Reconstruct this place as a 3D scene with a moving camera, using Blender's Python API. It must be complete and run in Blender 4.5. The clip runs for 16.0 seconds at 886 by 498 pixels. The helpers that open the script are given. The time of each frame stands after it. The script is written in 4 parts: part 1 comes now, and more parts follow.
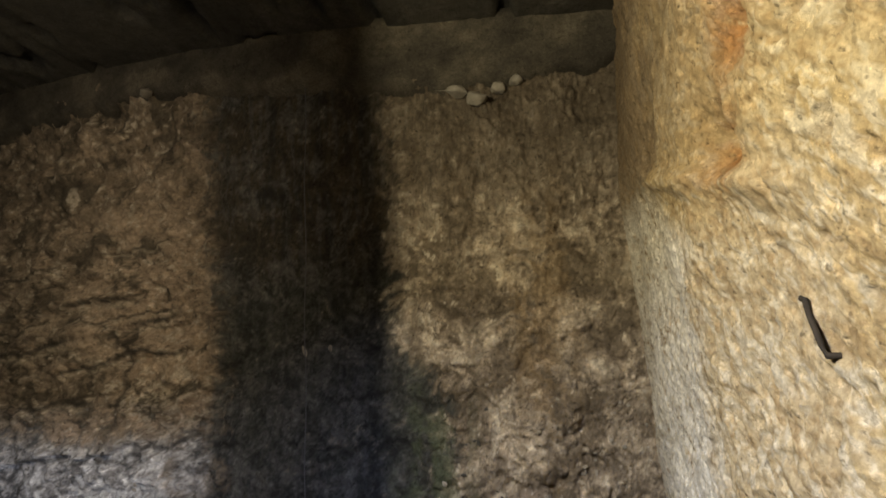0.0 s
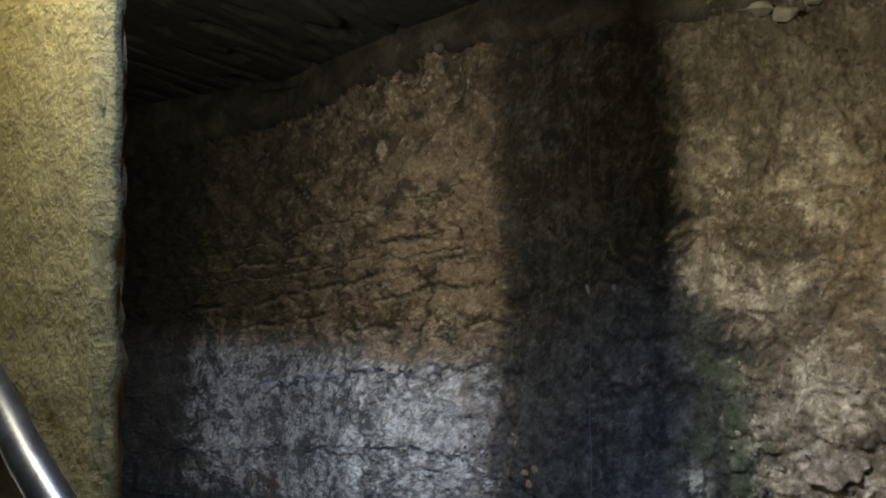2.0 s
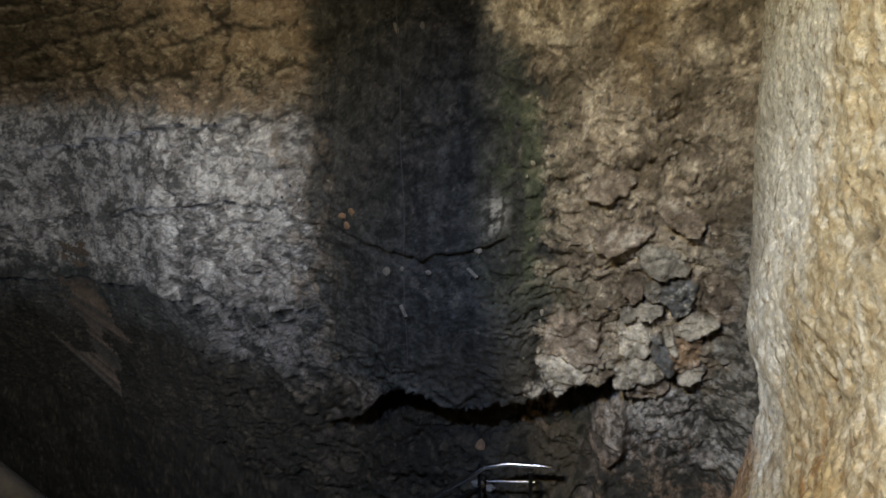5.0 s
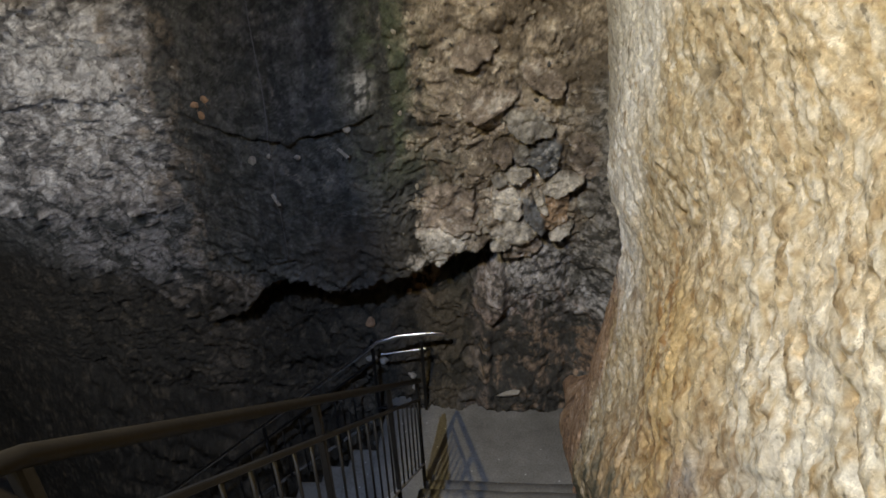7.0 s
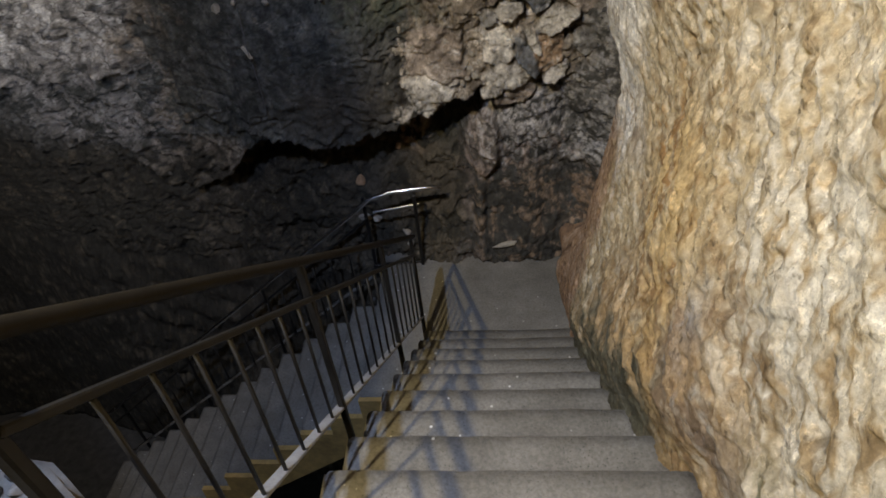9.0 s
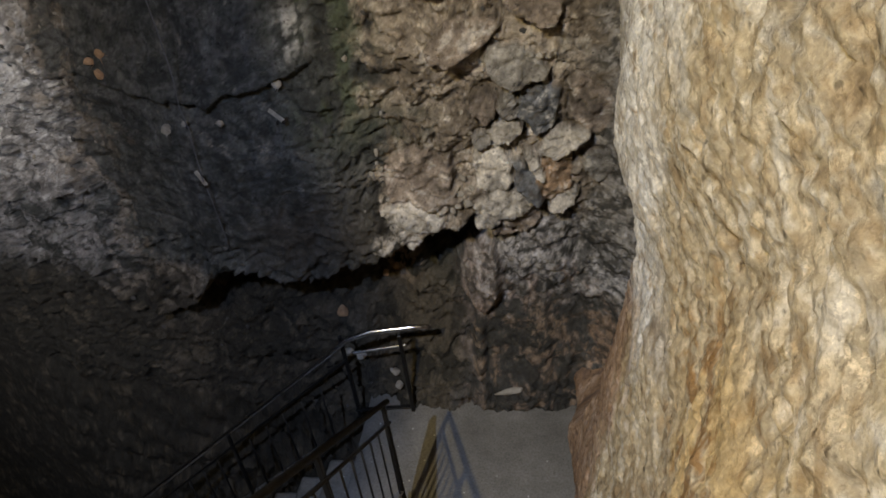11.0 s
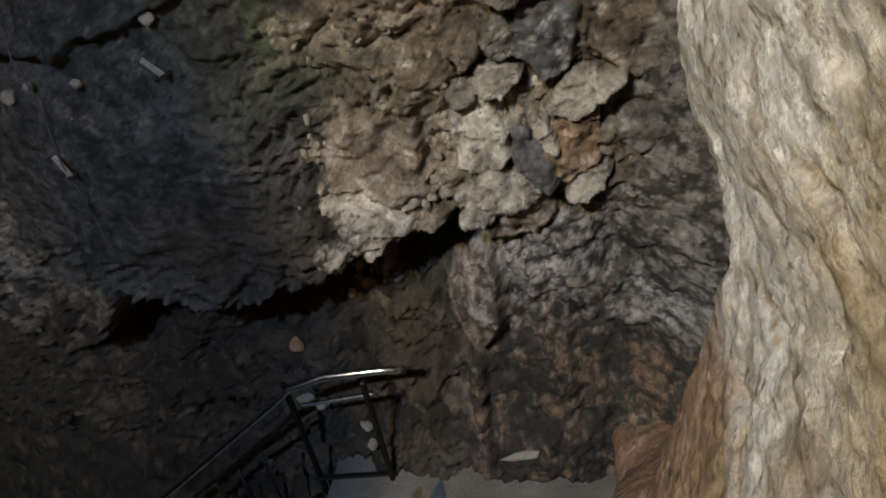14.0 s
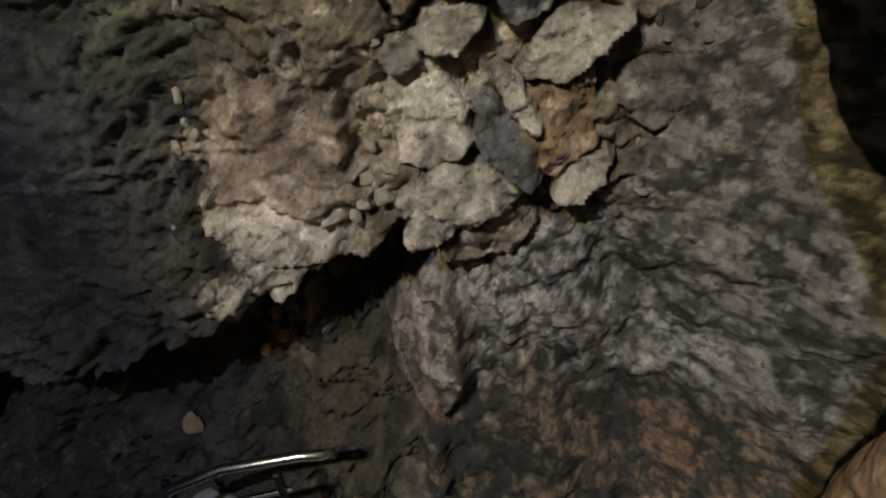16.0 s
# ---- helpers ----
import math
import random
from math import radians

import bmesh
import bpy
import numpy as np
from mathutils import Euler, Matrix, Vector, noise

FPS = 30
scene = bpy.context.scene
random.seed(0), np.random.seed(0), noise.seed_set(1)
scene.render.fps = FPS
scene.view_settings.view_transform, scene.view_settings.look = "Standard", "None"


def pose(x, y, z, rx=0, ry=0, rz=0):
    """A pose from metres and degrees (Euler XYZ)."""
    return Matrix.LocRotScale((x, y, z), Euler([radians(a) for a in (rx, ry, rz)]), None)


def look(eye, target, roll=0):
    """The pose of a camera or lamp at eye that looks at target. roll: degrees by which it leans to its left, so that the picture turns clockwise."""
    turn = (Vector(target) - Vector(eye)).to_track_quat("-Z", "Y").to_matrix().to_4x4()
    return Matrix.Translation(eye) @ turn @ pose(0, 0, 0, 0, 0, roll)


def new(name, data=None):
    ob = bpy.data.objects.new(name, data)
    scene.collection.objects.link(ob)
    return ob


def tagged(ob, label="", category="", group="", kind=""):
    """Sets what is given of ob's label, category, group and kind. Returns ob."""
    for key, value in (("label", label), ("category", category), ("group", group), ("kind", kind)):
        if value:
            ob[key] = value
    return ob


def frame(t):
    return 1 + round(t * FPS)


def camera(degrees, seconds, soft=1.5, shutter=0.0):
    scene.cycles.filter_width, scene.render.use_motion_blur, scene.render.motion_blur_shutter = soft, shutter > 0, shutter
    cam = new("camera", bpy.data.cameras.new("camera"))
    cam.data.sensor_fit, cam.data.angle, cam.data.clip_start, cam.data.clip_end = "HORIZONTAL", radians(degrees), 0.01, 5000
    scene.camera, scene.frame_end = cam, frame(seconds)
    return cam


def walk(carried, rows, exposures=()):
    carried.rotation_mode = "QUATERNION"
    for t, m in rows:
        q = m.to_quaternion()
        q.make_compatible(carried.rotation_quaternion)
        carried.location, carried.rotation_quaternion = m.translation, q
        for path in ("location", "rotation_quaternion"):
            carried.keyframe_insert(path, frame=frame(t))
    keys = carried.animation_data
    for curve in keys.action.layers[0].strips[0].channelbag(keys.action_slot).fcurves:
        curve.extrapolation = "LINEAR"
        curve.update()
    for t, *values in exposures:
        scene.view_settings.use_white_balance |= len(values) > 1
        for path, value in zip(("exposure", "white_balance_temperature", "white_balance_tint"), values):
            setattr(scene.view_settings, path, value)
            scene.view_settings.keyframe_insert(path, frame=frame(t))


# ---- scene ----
cam = camera(68.9, 16.0, soft=1.7)
PATH = [
    (0, (0.48, -0.92, 1.807), (0.148, 1.023, 2.146), -2.8),
    (0.5, (0.443, -0.929, 1.822), (-0.144, 0.945, 2.199), -2.0),
    (1, (0.429, -0.966, 1.825), (-0.396, 0.823, 2.169), -1.1),
    (1.5, (0.413, -0.995, 1.81), (-0.645, 0.68, 2.085), -0.2),
    (2, (0.391, -1.013, 1.763), (-0.703, 0.65, 1.95), 0.4),
    (2.5, (0.389, -1.007, 1.783), (-0.665, 0.693, 1.817), -0.0),
    (3, (0.391, -1.006, 1.749), (-0.632, 0.706, 1.602), -0.1),
    (3.5, (0.396, -0.999, 1.754), (-0.6, 0.711, 1.464), -0.2),
    (4, (0.389, -0.978, 1.707), (-0.56, 0.737, 1.308), -0.3),
    (4.5, (0.401, -0.953, 1.719), (-0.359, 0.82, 1.191), 0.1),
    (5, (0.417, -0.938, 1.737), (-0.169, 0.885, 1.159), -1.4),
    (5.2, (0.419, -0.998, 1.761), (-0.092, 0.84, 1.159), -1.5),
    (7.3, (0.418, -0.928, 1.651), (0.22, 0.783, 0.635), -3.5),
    (7.5, (0.423, -0.928, 1.635), (0.196, 0.739, 0.553), -4.1),
    (8, (0.433, -0.927, 1.611), (0.25, 0.682, 0.438), -3.3),
    (8.5, (0.44, -0.926, 1.571), (0.222, 0.581, 0.275), -5.7),
    (8.8, (0.428, -0.872, 1.575), (0.187, 0.627, 0.273), -6.3),
    (9, (0.426, -0.807, 1.569), (0.232, 0.712, 0.283), -6.5),
    (9.5, (0.369, -0.554, 1.567), (0.26, 0.996, 0.307), -6.3),
    (10, (0.525, -0.355, 1.553), (0.275, 1.276, 0.422), -8.3),
    (10.2, (0.553, -0.268, 1.542), (0.294, 1.394, 0.461), -6.4),
    (12.3, (0.793, 0.603, 1.199), (0.423, 2.199, 0.052), -10.5),
    (12.5, (0.797, 0.672, 1.14), (0.473, 2.307, 0.036), -9.7),
    (13, (0.765, 0.831, 1.04), (0.434, 2.461, -0.069), -11.5),
    (13.5, (0.736, 0.975, 0.889), (0.26, 2.623, -0.138), -10.7),
    (14, (0.735, 1.091, 0.797), (0.331, 2.731, -0.273), -10.9),
    (14.5, (0.65, 1.225, 0.684), (0.392, 2.919, -0.347), -8.5),
    (15, (0.605, 1.366, 0.618), (0.22, 3.049, -0.391), -10.1),
    (15.5, (0.659, 1.494, 0.466), (0.261, 3.161, -0.565), -9.6),
    (16, (0.612, 1.658, 0.327), (0.373, 3.406, -0.615), -9.8),
]
# exposure of the hand-held camera
walk(cam, [(t, look(eye, target, roll)) for t, eye, target, roll in PATH],
     exposures=[(0, 0.0, 6700, 8), (0.5, 0.25, 5950, 5), (1, 0.45, 5950, 4), (1.5, 0.08, 5800, 3), (2, 0.1, 5850, 2), (3.5, 0.1, 6000, 2), (5.2, 0.05, 6800, 3), (8, 0.0, 7100, 6), (10.2, 0.05, 7450, 7), (12.5, 0.15, 6900, 5), (16, 0.12, 7850, 5)])

# ---------------------------------------------------------------- light
world = bpy.data.worlds.new("world")
scene.world = world
world.use_nodes = True
wn = world.node_tree
sky = wn.nodes.new("ShaderNodeTexSky")
sky.sky_type, sky.sun_disc = "NISHITA", False
sky.sun_elevation, sky.sun_rotation = radians(35), radians(180)
wn.links.new(sky.outputs[0], wn.nodes["Background"].inputs[0])
wn.nodes["Background"].inputs[1].default_value = 0.05


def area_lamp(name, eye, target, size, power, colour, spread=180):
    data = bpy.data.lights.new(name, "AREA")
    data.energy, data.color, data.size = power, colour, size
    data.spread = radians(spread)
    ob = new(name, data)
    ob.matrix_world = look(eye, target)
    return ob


# inferred, unseen: a warm and a cold lamp either side of the stucco wall
# places chosen to make the light and the pillar's shadow fit
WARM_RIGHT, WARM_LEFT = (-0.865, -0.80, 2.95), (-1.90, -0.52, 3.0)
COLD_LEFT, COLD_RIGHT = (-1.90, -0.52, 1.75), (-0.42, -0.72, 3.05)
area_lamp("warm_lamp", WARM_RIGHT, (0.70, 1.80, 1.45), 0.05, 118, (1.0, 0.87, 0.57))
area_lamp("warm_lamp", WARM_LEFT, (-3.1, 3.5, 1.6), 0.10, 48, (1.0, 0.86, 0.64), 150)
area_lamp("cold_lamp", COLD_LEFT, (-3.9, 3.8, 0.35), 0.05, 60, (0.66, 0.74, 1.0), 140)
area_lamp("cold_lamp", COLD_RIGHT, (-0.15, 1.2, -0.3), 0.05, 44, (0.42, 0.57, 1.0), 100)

# ---------------------------------------------------------------- numeric noise
def hash2(ix, iy, seed):
    h = (ix.astype(np.int64) * 374761393 + iy.astype(np.int64) * 668265263 + seed * 974634777) & 0xFFFFFFFF
    h = ((h ^ (h >> 13)) * 1274126177) & 0xFFFFFFFF
    h = ((h ^ (h >> 16)) * 2246822519) & 0xFFFFFFFF
    return ((h ^ (h >> 15)) & 0xFFFFFF) / float(0xFFFFFF)


def vnoise(x, y, seed=0):
    """Smooth noise, -1 to 1."""
    ix, iy = np.floor(x), np.floor(y)
    fx, fy = x - ix, y - iy
    u, v = fx * fx * fx * (fx * (fx * 6 - 15) + 10), fy * fy * fy * (fy * (fy * 6 - 15) + 10)
    total = 0
    for ax in (0, 1):
        for ay in (0, 1):
            a = hash2(ix + ax, iy + ay, seed) * 2 * np.pi
            g = np.cos(a) * (fx - ax) + np.sin(a) * (fy - ay)
            total = total + g * (u if ax else 1 - u) * (v if ay else 1 - v)
    return total * 1.5


def fbm(x, y, octaves=5, seed=0, gain=0.5):
    total, amp, f = 0, 1.0, 1.0
    for k in range(octaves):
        total = total + amp * vnoise(x * f + 17.3 * k, y * f - 9.1 * k, seed + k)
        amp, f = amp * gain, f * 2.03
    return total


def plates(x, y, sx, sy, levels, seed, gain=0.55):
    """Flaked stone: levels with sharp, winding edges; also a tone that differs from flake to flake."""
    q = levels * fbm(x * sx, y * sy, 5, seed, gain)
    step = np.floor(q)
    tone = vnoise(x * sx * 0.9 + 7.7 * step, y * sy * 0.9 - 3.1 * step, seed + 50)
    return (step + smooth(0.72, 1.0, q - step)) / levels, tone


def smooth(a, b, v):
    t = np.clip((v - a) / (b - a), 0, 1)
    return t * t * (3 - 2 * t)


def blob(x, z, cx, cz, rx, rz):
    return np.exp(-((x - cx) / rx) ** 2 - ((z - cz) / rz) ** 2)


def steps_of(*stretches):
    """Grid lines: (from, to, spacing) one after the other."""
    out = [np.arange(a, b, s) for a, b, s in stretches]
    return np.concatenate(out + [[stretches[-1][1]]])


def mix(c, k, colour):
    return c * (1 - k[..., None]) + np.array(colour) * k[..., None]


# ---------------------------------------------------------------- mesh helpers
def part(name, bm, material, parent=None, label="", at=None):
    """Links a bmesh as one mesh object."""
    me = bpy.data.meshes.new(name)
    bm.to_mesh(me)
    bm.free()
    return part_of_mesh(name, me, material, parent, label, at)


def part_of_mesh(name, me, material, parent=None, label="", at=None):
    if material and not me.materials:
        me.materials.append(material)
    ob = new(name, me)
    if parent:
        ob.parent = parent
    if at is not None:
        ob.matrix_basis = at
    if label:
        ob["label"] = label
    return ob


def sheet(name, P, C, material, back, smooth_shade=True):
    """A grid of places P (n, m, 3) and colours C (n, m, 3), given thickness by a skirt set off by the vector back."""
    n, m = P.shape[:2]
    V = P.reshape(-1, 3)
    idx = np.arange(n * m).reshape(n, m)
    quads = np.stack([idx[:-1, :-1], idx[1:, :-1], idx[1:, 1:], idx[:-1, 1:]], -1).reshape(-1, 4)
    ring = np.concatenate([idx[:-1, 0], idx[-1, :-1], idx[:0:-1, -1], idx[0, :0:-1]])
    extra = V[ring] + np.array(back)
    r2 = np.arange(len(ring)) + n * m
    skirt = np.stack([ring, r2, np.roll(r2, -1), np.roll(ring, -1)], -1)
    me = bpy.data.meshes.new(name)
    faces = quads.tolist() + skirt.tolist() + [r2[::-1].tolist()]
    me.from_pydata(np.concatenate([V, extra]).tolist(), [], faces)
    cols = np.ones((n * m + len(ring), 4), dtype=np.float32)
    cols[:n * m, :3] = np.clip(C.reshape(-1, 3), 0.004, 0.95)
    cols[n * m:, :3] = cols[ring, :3]
    attr = me.color_attributes.new("stone", "FLOAT_COLOR", "POINT")
    attr.data.foreach_set("color", cols.ravel())
    if smooth_shade:
        me.polygons.foreach_set("use_smooth", np.ones(len(me.polygons), dtype=bool))
    me.update()
    return part_of_mesh(name, me, material)


def worn_box(x0, x1, y0, y1, z0, z1, cuts=10, bevel=0.012, jitter=0.006, seed=0):
    """A block with rounded, slightly uneven edges."""
    bm = bmesh.new()
    bmesh.ops.create_cube(bm, size=1)
    for v in bm.verts:
        v.co = Vector((x0 if v.co.x < 0 else x1, y0 if v.co.y < 0 else y1, z0 if v.co.z < 0 else z1))
    for k, (a, b, axis) in enumerate(((x0, x1, 0), (y0, y1, 1))):
        count = cuts if k == 0 else max(1, int(cuts * (y1 - y0) / (x1 - x0)))
        for c in range(1, count):
            no = Vector((0, 0, 0))
            no[axis] = 1
            co = Vector((0, 0, 0))
            co[axis] = a + (b - a) * c / count
            bmesh.ops.bisect_plane(bm, geom=bm.verts[:] + bm.edges[:] + bm.faces[:], plane_co=co, plane_no=no)
    sharp = [e for e in bm.edges if len(e.link_faces) == 2 and e.calc_face_angle(0) > 0.8]
    bmesh.ops.bevel(bm, geom=sharp, offset=bevel, segments=2, affect="EDGES")
    for v in bm.verts:
        q = v.co * 9 + Vector((seed * 7.1, seed * 3.3, 0))
        v.co += noise.noise_vector(q) * jitter + noise.noise_vector(q * 3.7) * jitter * 0.5
    for f in bm.faces:
        f.smooth = True
    return bm


def tube(points, radius, sides=14, caps=True):
    """A round bar along the points."""
    bm = bmesh.new()
    pts = [Vector(p) for p in points]
    rings = []
    for k, p in enumerate(pts):
        way = (pts[min(k + 1, len(pts) - 1)] - pts[max(k - 1, 0)]).normalized()
        side = way.cross(Vector((0, 0, 1)) if abs(way.z) < 0.95 else Vector((0, 1, 0))).normalized()
        up = side.cross(way)
        rings.append([bm.verts.new(p + radius * (side * math.cos(a) + up * math.sin(a))) for a in [2 * math.pi * j / sides for j in range(sides)]])
    for a, b in zip(rings, rings[1:]):
        for j in range(sides):
            bm.faces.new((a[j], a[(j + 1) % sides], b[(j + 1) % sides], b[j])).smooth = True
    if caps:
        bm.faces.new(rings[0][::-1])
        bm.faces.new(rings[-1])
    bmesh.ops.recalc_face_normals(bm, faces=bm.faces)
    return bm


def bar(p, q, w, d):
    """A square bar with bevelled edges from p to q."""
    p, q = Vector(p), Vector(q)
    bm = bmesh.new()
    bmesh.ops.create_cube(bm, size=1)
    bmesh.ops.scale(bm, vec=(w, d, (q - p).length), verts=bm.verts)
    bmesh.ops.bevel(bm, geom=bm.edges[:], offset=min(w, d) * 0.18, segments=1, affect="EDGES")
    way = (q - p).normalized()
    x = Vector((1, 0, 0)) if abs(way.x) < 0.9 else Vector((0, 1, 0))
    y = way.cross(x).normalized()
    x = y.cross(way)
    m = Matrix((x, y, way)).transposed().to_4x4()
    bmesh.ops.transform(bm, matrix=Matrix.Translation((p + q) / 2) @ m, verts=bm.verts)
    return bm


def chunk(rx, ry, rz, seed, points=26, rough=0.0):
    """An angular broken stone."""
    rng = random.Random(seed)
    bm = bmesh.new()
    for _ in range(points):
        v = Vector((rng.gauss(0, 1), rng.gauss(0, 1), rng.gauss(0, 1))).normalized()
        k = rng.uniform(0.8, 1.1)
        bm.verts.new((v.x * rx * k, v.y * ry * k, v.z * rz * k))
    got = bmesh.ops.convex_hull(bm, input=bm.verts)
    bmesh.ops.delete(bm, geom=[v for v in got["geom_interior"] if isinstance(v, bmesh.types.BMVert)], context="VERTS")
    bmesh.ops.bevel(bm, geom=bm.edges[:], offset=min(rx, ry, rz) * 0.10, segments=1, affect="EDGES")
    return bm


# ---------------------------------------------------------------- materials
def nodes_of(name):
    m = bpy.data.materials.new(name)
    m.use_nodes = True
    t = m.node_tree
    return m, t, t.nodes["Principled BSDF"]


def node(t, kind, **values):
    n = t.nodes.new(kind)
    for key, value in values.items():
        if key in n.inputs:
            n.inputs[key].default_value = value
    return n


def noise_tex(t, scale, detail=6, rough=0.6, vec=None):
    n = node(t, "ShaderNodeTexNoise", Scale=scale, Detail=detail, Roughness=rough)
    if vec is None:
        vec = t.nodes.new("ShaderNodeNewGeometry").outputs["Position"]
    t.links.new(vec, n.inputs["Vector"])
    return n


def ramp(t, src, stops):
    r = t.nodes.new("ShaderNodeValToRGB")
    el = r.color_ramp.elements
    while len(el) < len(stops):
        el.new(0.5)
    for e, (pos, c) in zip(el, stops):
        e.position, e.color = pos, (*c, 1) if len(c) == 3 else c
    t.links.new(src, r.inputs[0])
    return r


def blend(t, kind, fac, a, b):
    n = t.nodes.new("ShaderNodeMix")
    n.data_type, n.blend_type = "RGBA", kind
    for sock, v in ((n.inputs["Factor"], fac), (n.inputs[6], a), (n.inputs[7], b)):
        if isinstance(v, (int, float)):
            sock.default_value = v
        elif isinstance(v, tuple):
            sock.default_value = (*v, 1)
        else:
            t.links.new(v, sock)
    return n.outputs[2]


def bump(t, bsdf, pairs):
    """Relief from (height, strength, distance) one over the other."""
    last = None
    for height, strength, dist in pairs:
        b = node(t, "ShaderNodeBump", Strength=strength, Distance=dist)
        t.links.new(height, b.inputs["Height"])
        if last:
            t.links.new(last, b.inputs["Normal"])
        last = b.outputs[0]
    t.links.new(last, bsdf.inputs["Normal"])


def rock_material(name, fine, coarse, relief, rough=0.9, lo=0.55, hi=1.35, flake=6.0, lean=None):
    m, t, b = nodes_of(name)
    along = None
    if lean:
        turn = node(t, "ShaderNodeMapping", Rotation=(radians(-lean), 0, 0))
        t.links.new(t.nodes.new("ShaderNodeNewGeometry").outputs["Position"], turn.inputs[0])
        stretch = node(t, "ShaderNodeMapping", Scale=(1, 0.45, 1.1))
        t.links.new(turn.outputs[0], stretch.inputs[0])
        along = stretch.outputs[0]
    att = t.nodes.new("ShaderNodeAttribute")
    att.attribute_name = "stone"
    n1 = noise_tex(t, coarse, 12, 0.72, along)
    n2 = noise_tex(t, fine, 6, 0.75)
    v = node(t, "ShaderNodeTexVoronoi", Scale=coarse * 2.2)
    warp = blend(t, "ADD", 0.12, t.nodes.new("ShaderNodeNewGeometry").outputs["Position"], noise_tex(t, coarse * 1.3, 4).outputs["Color"])
    t.links.new(warp, v.inputs["Vector"])
    c = blend(t, "MULTIPLY", 1.0, att.outputs["Color"], ramp(t, n1.outputs[0], ((0.28, (lo, lo, lo)), (0.5, (1, 1, 1)), (0.72, (hi, hi, hi)))).outputs[0])
    flakes = node(t, "ShaderNodeTexVoronoi", Scale=coarse * flake)
    warp2 = blend(t, "ADD", 0.16, along or t.nodes.new("ShaderNodeNewGeometry").outputs["Position"], noise_tex(t, coarse * 2.5, 5, 0.7).outputs["Color"])
    t.links.new(warp2, flakes.inputs["Vector"])
    tone = t.nodes.new("ShaderNodeSeparateColor")
    t.links.new(flakes.outputs["Color"], tone.inputs[0])
    c = blend(t, "MULTIPLY", 1.0, c, ramp(t, tone.outputs[0], ((0.0, (0.82, 0.81, 0.80)), (0.5, (0.97, 0.97, 0.97)), (0.88, (1.06, 1.06, 1.06)), (0.98, (1.3, 1.3, 1.3)))).outputs[0])
    pits = ramp(t, noise_tex(t, coarse * 6, 3, 0.6, along).outputs[0], ((0.29, (0.4, 0.39, 0.38)), (0.40, (1, 1, 1))))
    c = blend(t, "MULTIPLY", 1.0, c, pits.outputs[0])
    c = blend(t, "MULTIPLY", 1.0, c, ramp(t, n2.outputs[0], ((0.25, (0.62, 0.6, 0.58)), (0.55, (1.05, 1.05, 1.05)), (0.75, (1.3, 1.3, 1.3)))).outputs[0])
    t.links.new(c, b.inputs["Base Color"])
    b.inputs["Roughness"].default_value = rough
    b.inputs["Specular IOR Level"].default_value = 0.3
    chips = ramp(t, noise_tex(t, coarse * 3.1, 3, 0.5, along).outputs[0], ((0.44, (0, 0, 0)), (0.50, (0.7, 0.7, 0.7)), (0.56, (1, 1, 1))))
    bump(t, b, ((n1.outputs[0], 1.0, relief), (tone.outputs[0], 0.5, relief * 0.16), (pits.outputs[0], 0.6, relief * 0.12), (v.outputs["Distance"], 0.45, relief * 0.5), (chips.outputs[0], 0.55, relief * 0.22), (n2.outputs[0], 0.9, relief * 0.3)))
    return m


BACK_ROCK = rock_material("cave_rock", 48, 5.0, 0.028, lo=0.68, hi=1.3)
YELLOW_ROCK = rock_material("yellow_limestone", 55, 8, 0.015, lo=0.78, hi=1.18, lean=38)
CEILING_CONCRETE = rock_material("board_marked_concrete", 70, 10, 0.012)


def plain_material(name, colour, rough=0.8, metal=0.0, fine=40, coarse=6, var=0.25, relief=0.004, shine=0.5):
    m, t, b = nodes_of(name)
    b.inputs["Specular IOR Level"].default_value = shine
    n1, n2 = noise_tex(t, coarse, 6), noise_tex(t, fine, 6, 0.7)
    lo, hi = 1 - var, 1 + var
    c = blend(t, "MULTIPLY", 1.0, colour, ramp(t, n1.outputs[0], ((0.3, (lo, lo, lo)), (0.7, (hi, hi, hi)))).outputs[0])
    c = blend(t, "MULTIPLY", 1.0, c, ramp(t, n2.outputs[0], ((0.3, (0.75, 0.74, 0.72)), (0.65, (1.12, 1.12, 1.12)))).outputs[0])
    t.links.new(c, b.inputs["Base Color"])
    b.inputs["Metallic"].default_value = metal
    t.links.new(ramp(t, n2.outputs[0], ((0.3, (rough * 0.85,) * 3), (0.7, (min(1, rough * 1.15),) * 3))).outputs[0], b.inputs["Roughness"])
    bump(t, b, ((n1.outputs[0], 0.5, relief), (n2.outputs[0], 0.6, relief * 0.5)))
    return m


STEEL = plain_material("brushed_steel", (0.30, 0.295, 0.29), 0.36, 1.0, 180, 12, 0.2, 0.0006)
VIOLET_STEEL = plain_material("tarnished_steel", (0.055, 0.053, 0.053), 0.36, 0.9, 160, 12, 0.3, 0.001, 0.4)
DULL_STEEL = plain_material("dull_grey_steel", (0.032, 0.030, 0.028), 0.5, 0.7, 120, 14, 0.3, 0.001)
STUCCO = plain_material("rough_stucco", (0.060, 0.048, 0.019), 0.9, 0, 55, 30, 0.25, 0.05, 0.1)
# ochre for the lower stair side: warm lamplight put into the colour
WARM_LIT_SIDE = plain_material("ochre_lamplit_concrete", (0.42, 0.27, 0.09), 0.8, 0, 30, 5, 0.3, 0.005)
WALL_PLASTER = plain_material("grey_plaster", (0.26, 0.24, 0.21), 0.9, 0, 30, 3, 0.2, 0.006)
PALE_STONE = plain_material("pale_flaked_limestone", (0.36, 0.325, 0.275), 0.9, 0, 60, 12, 0.25, 0.012)
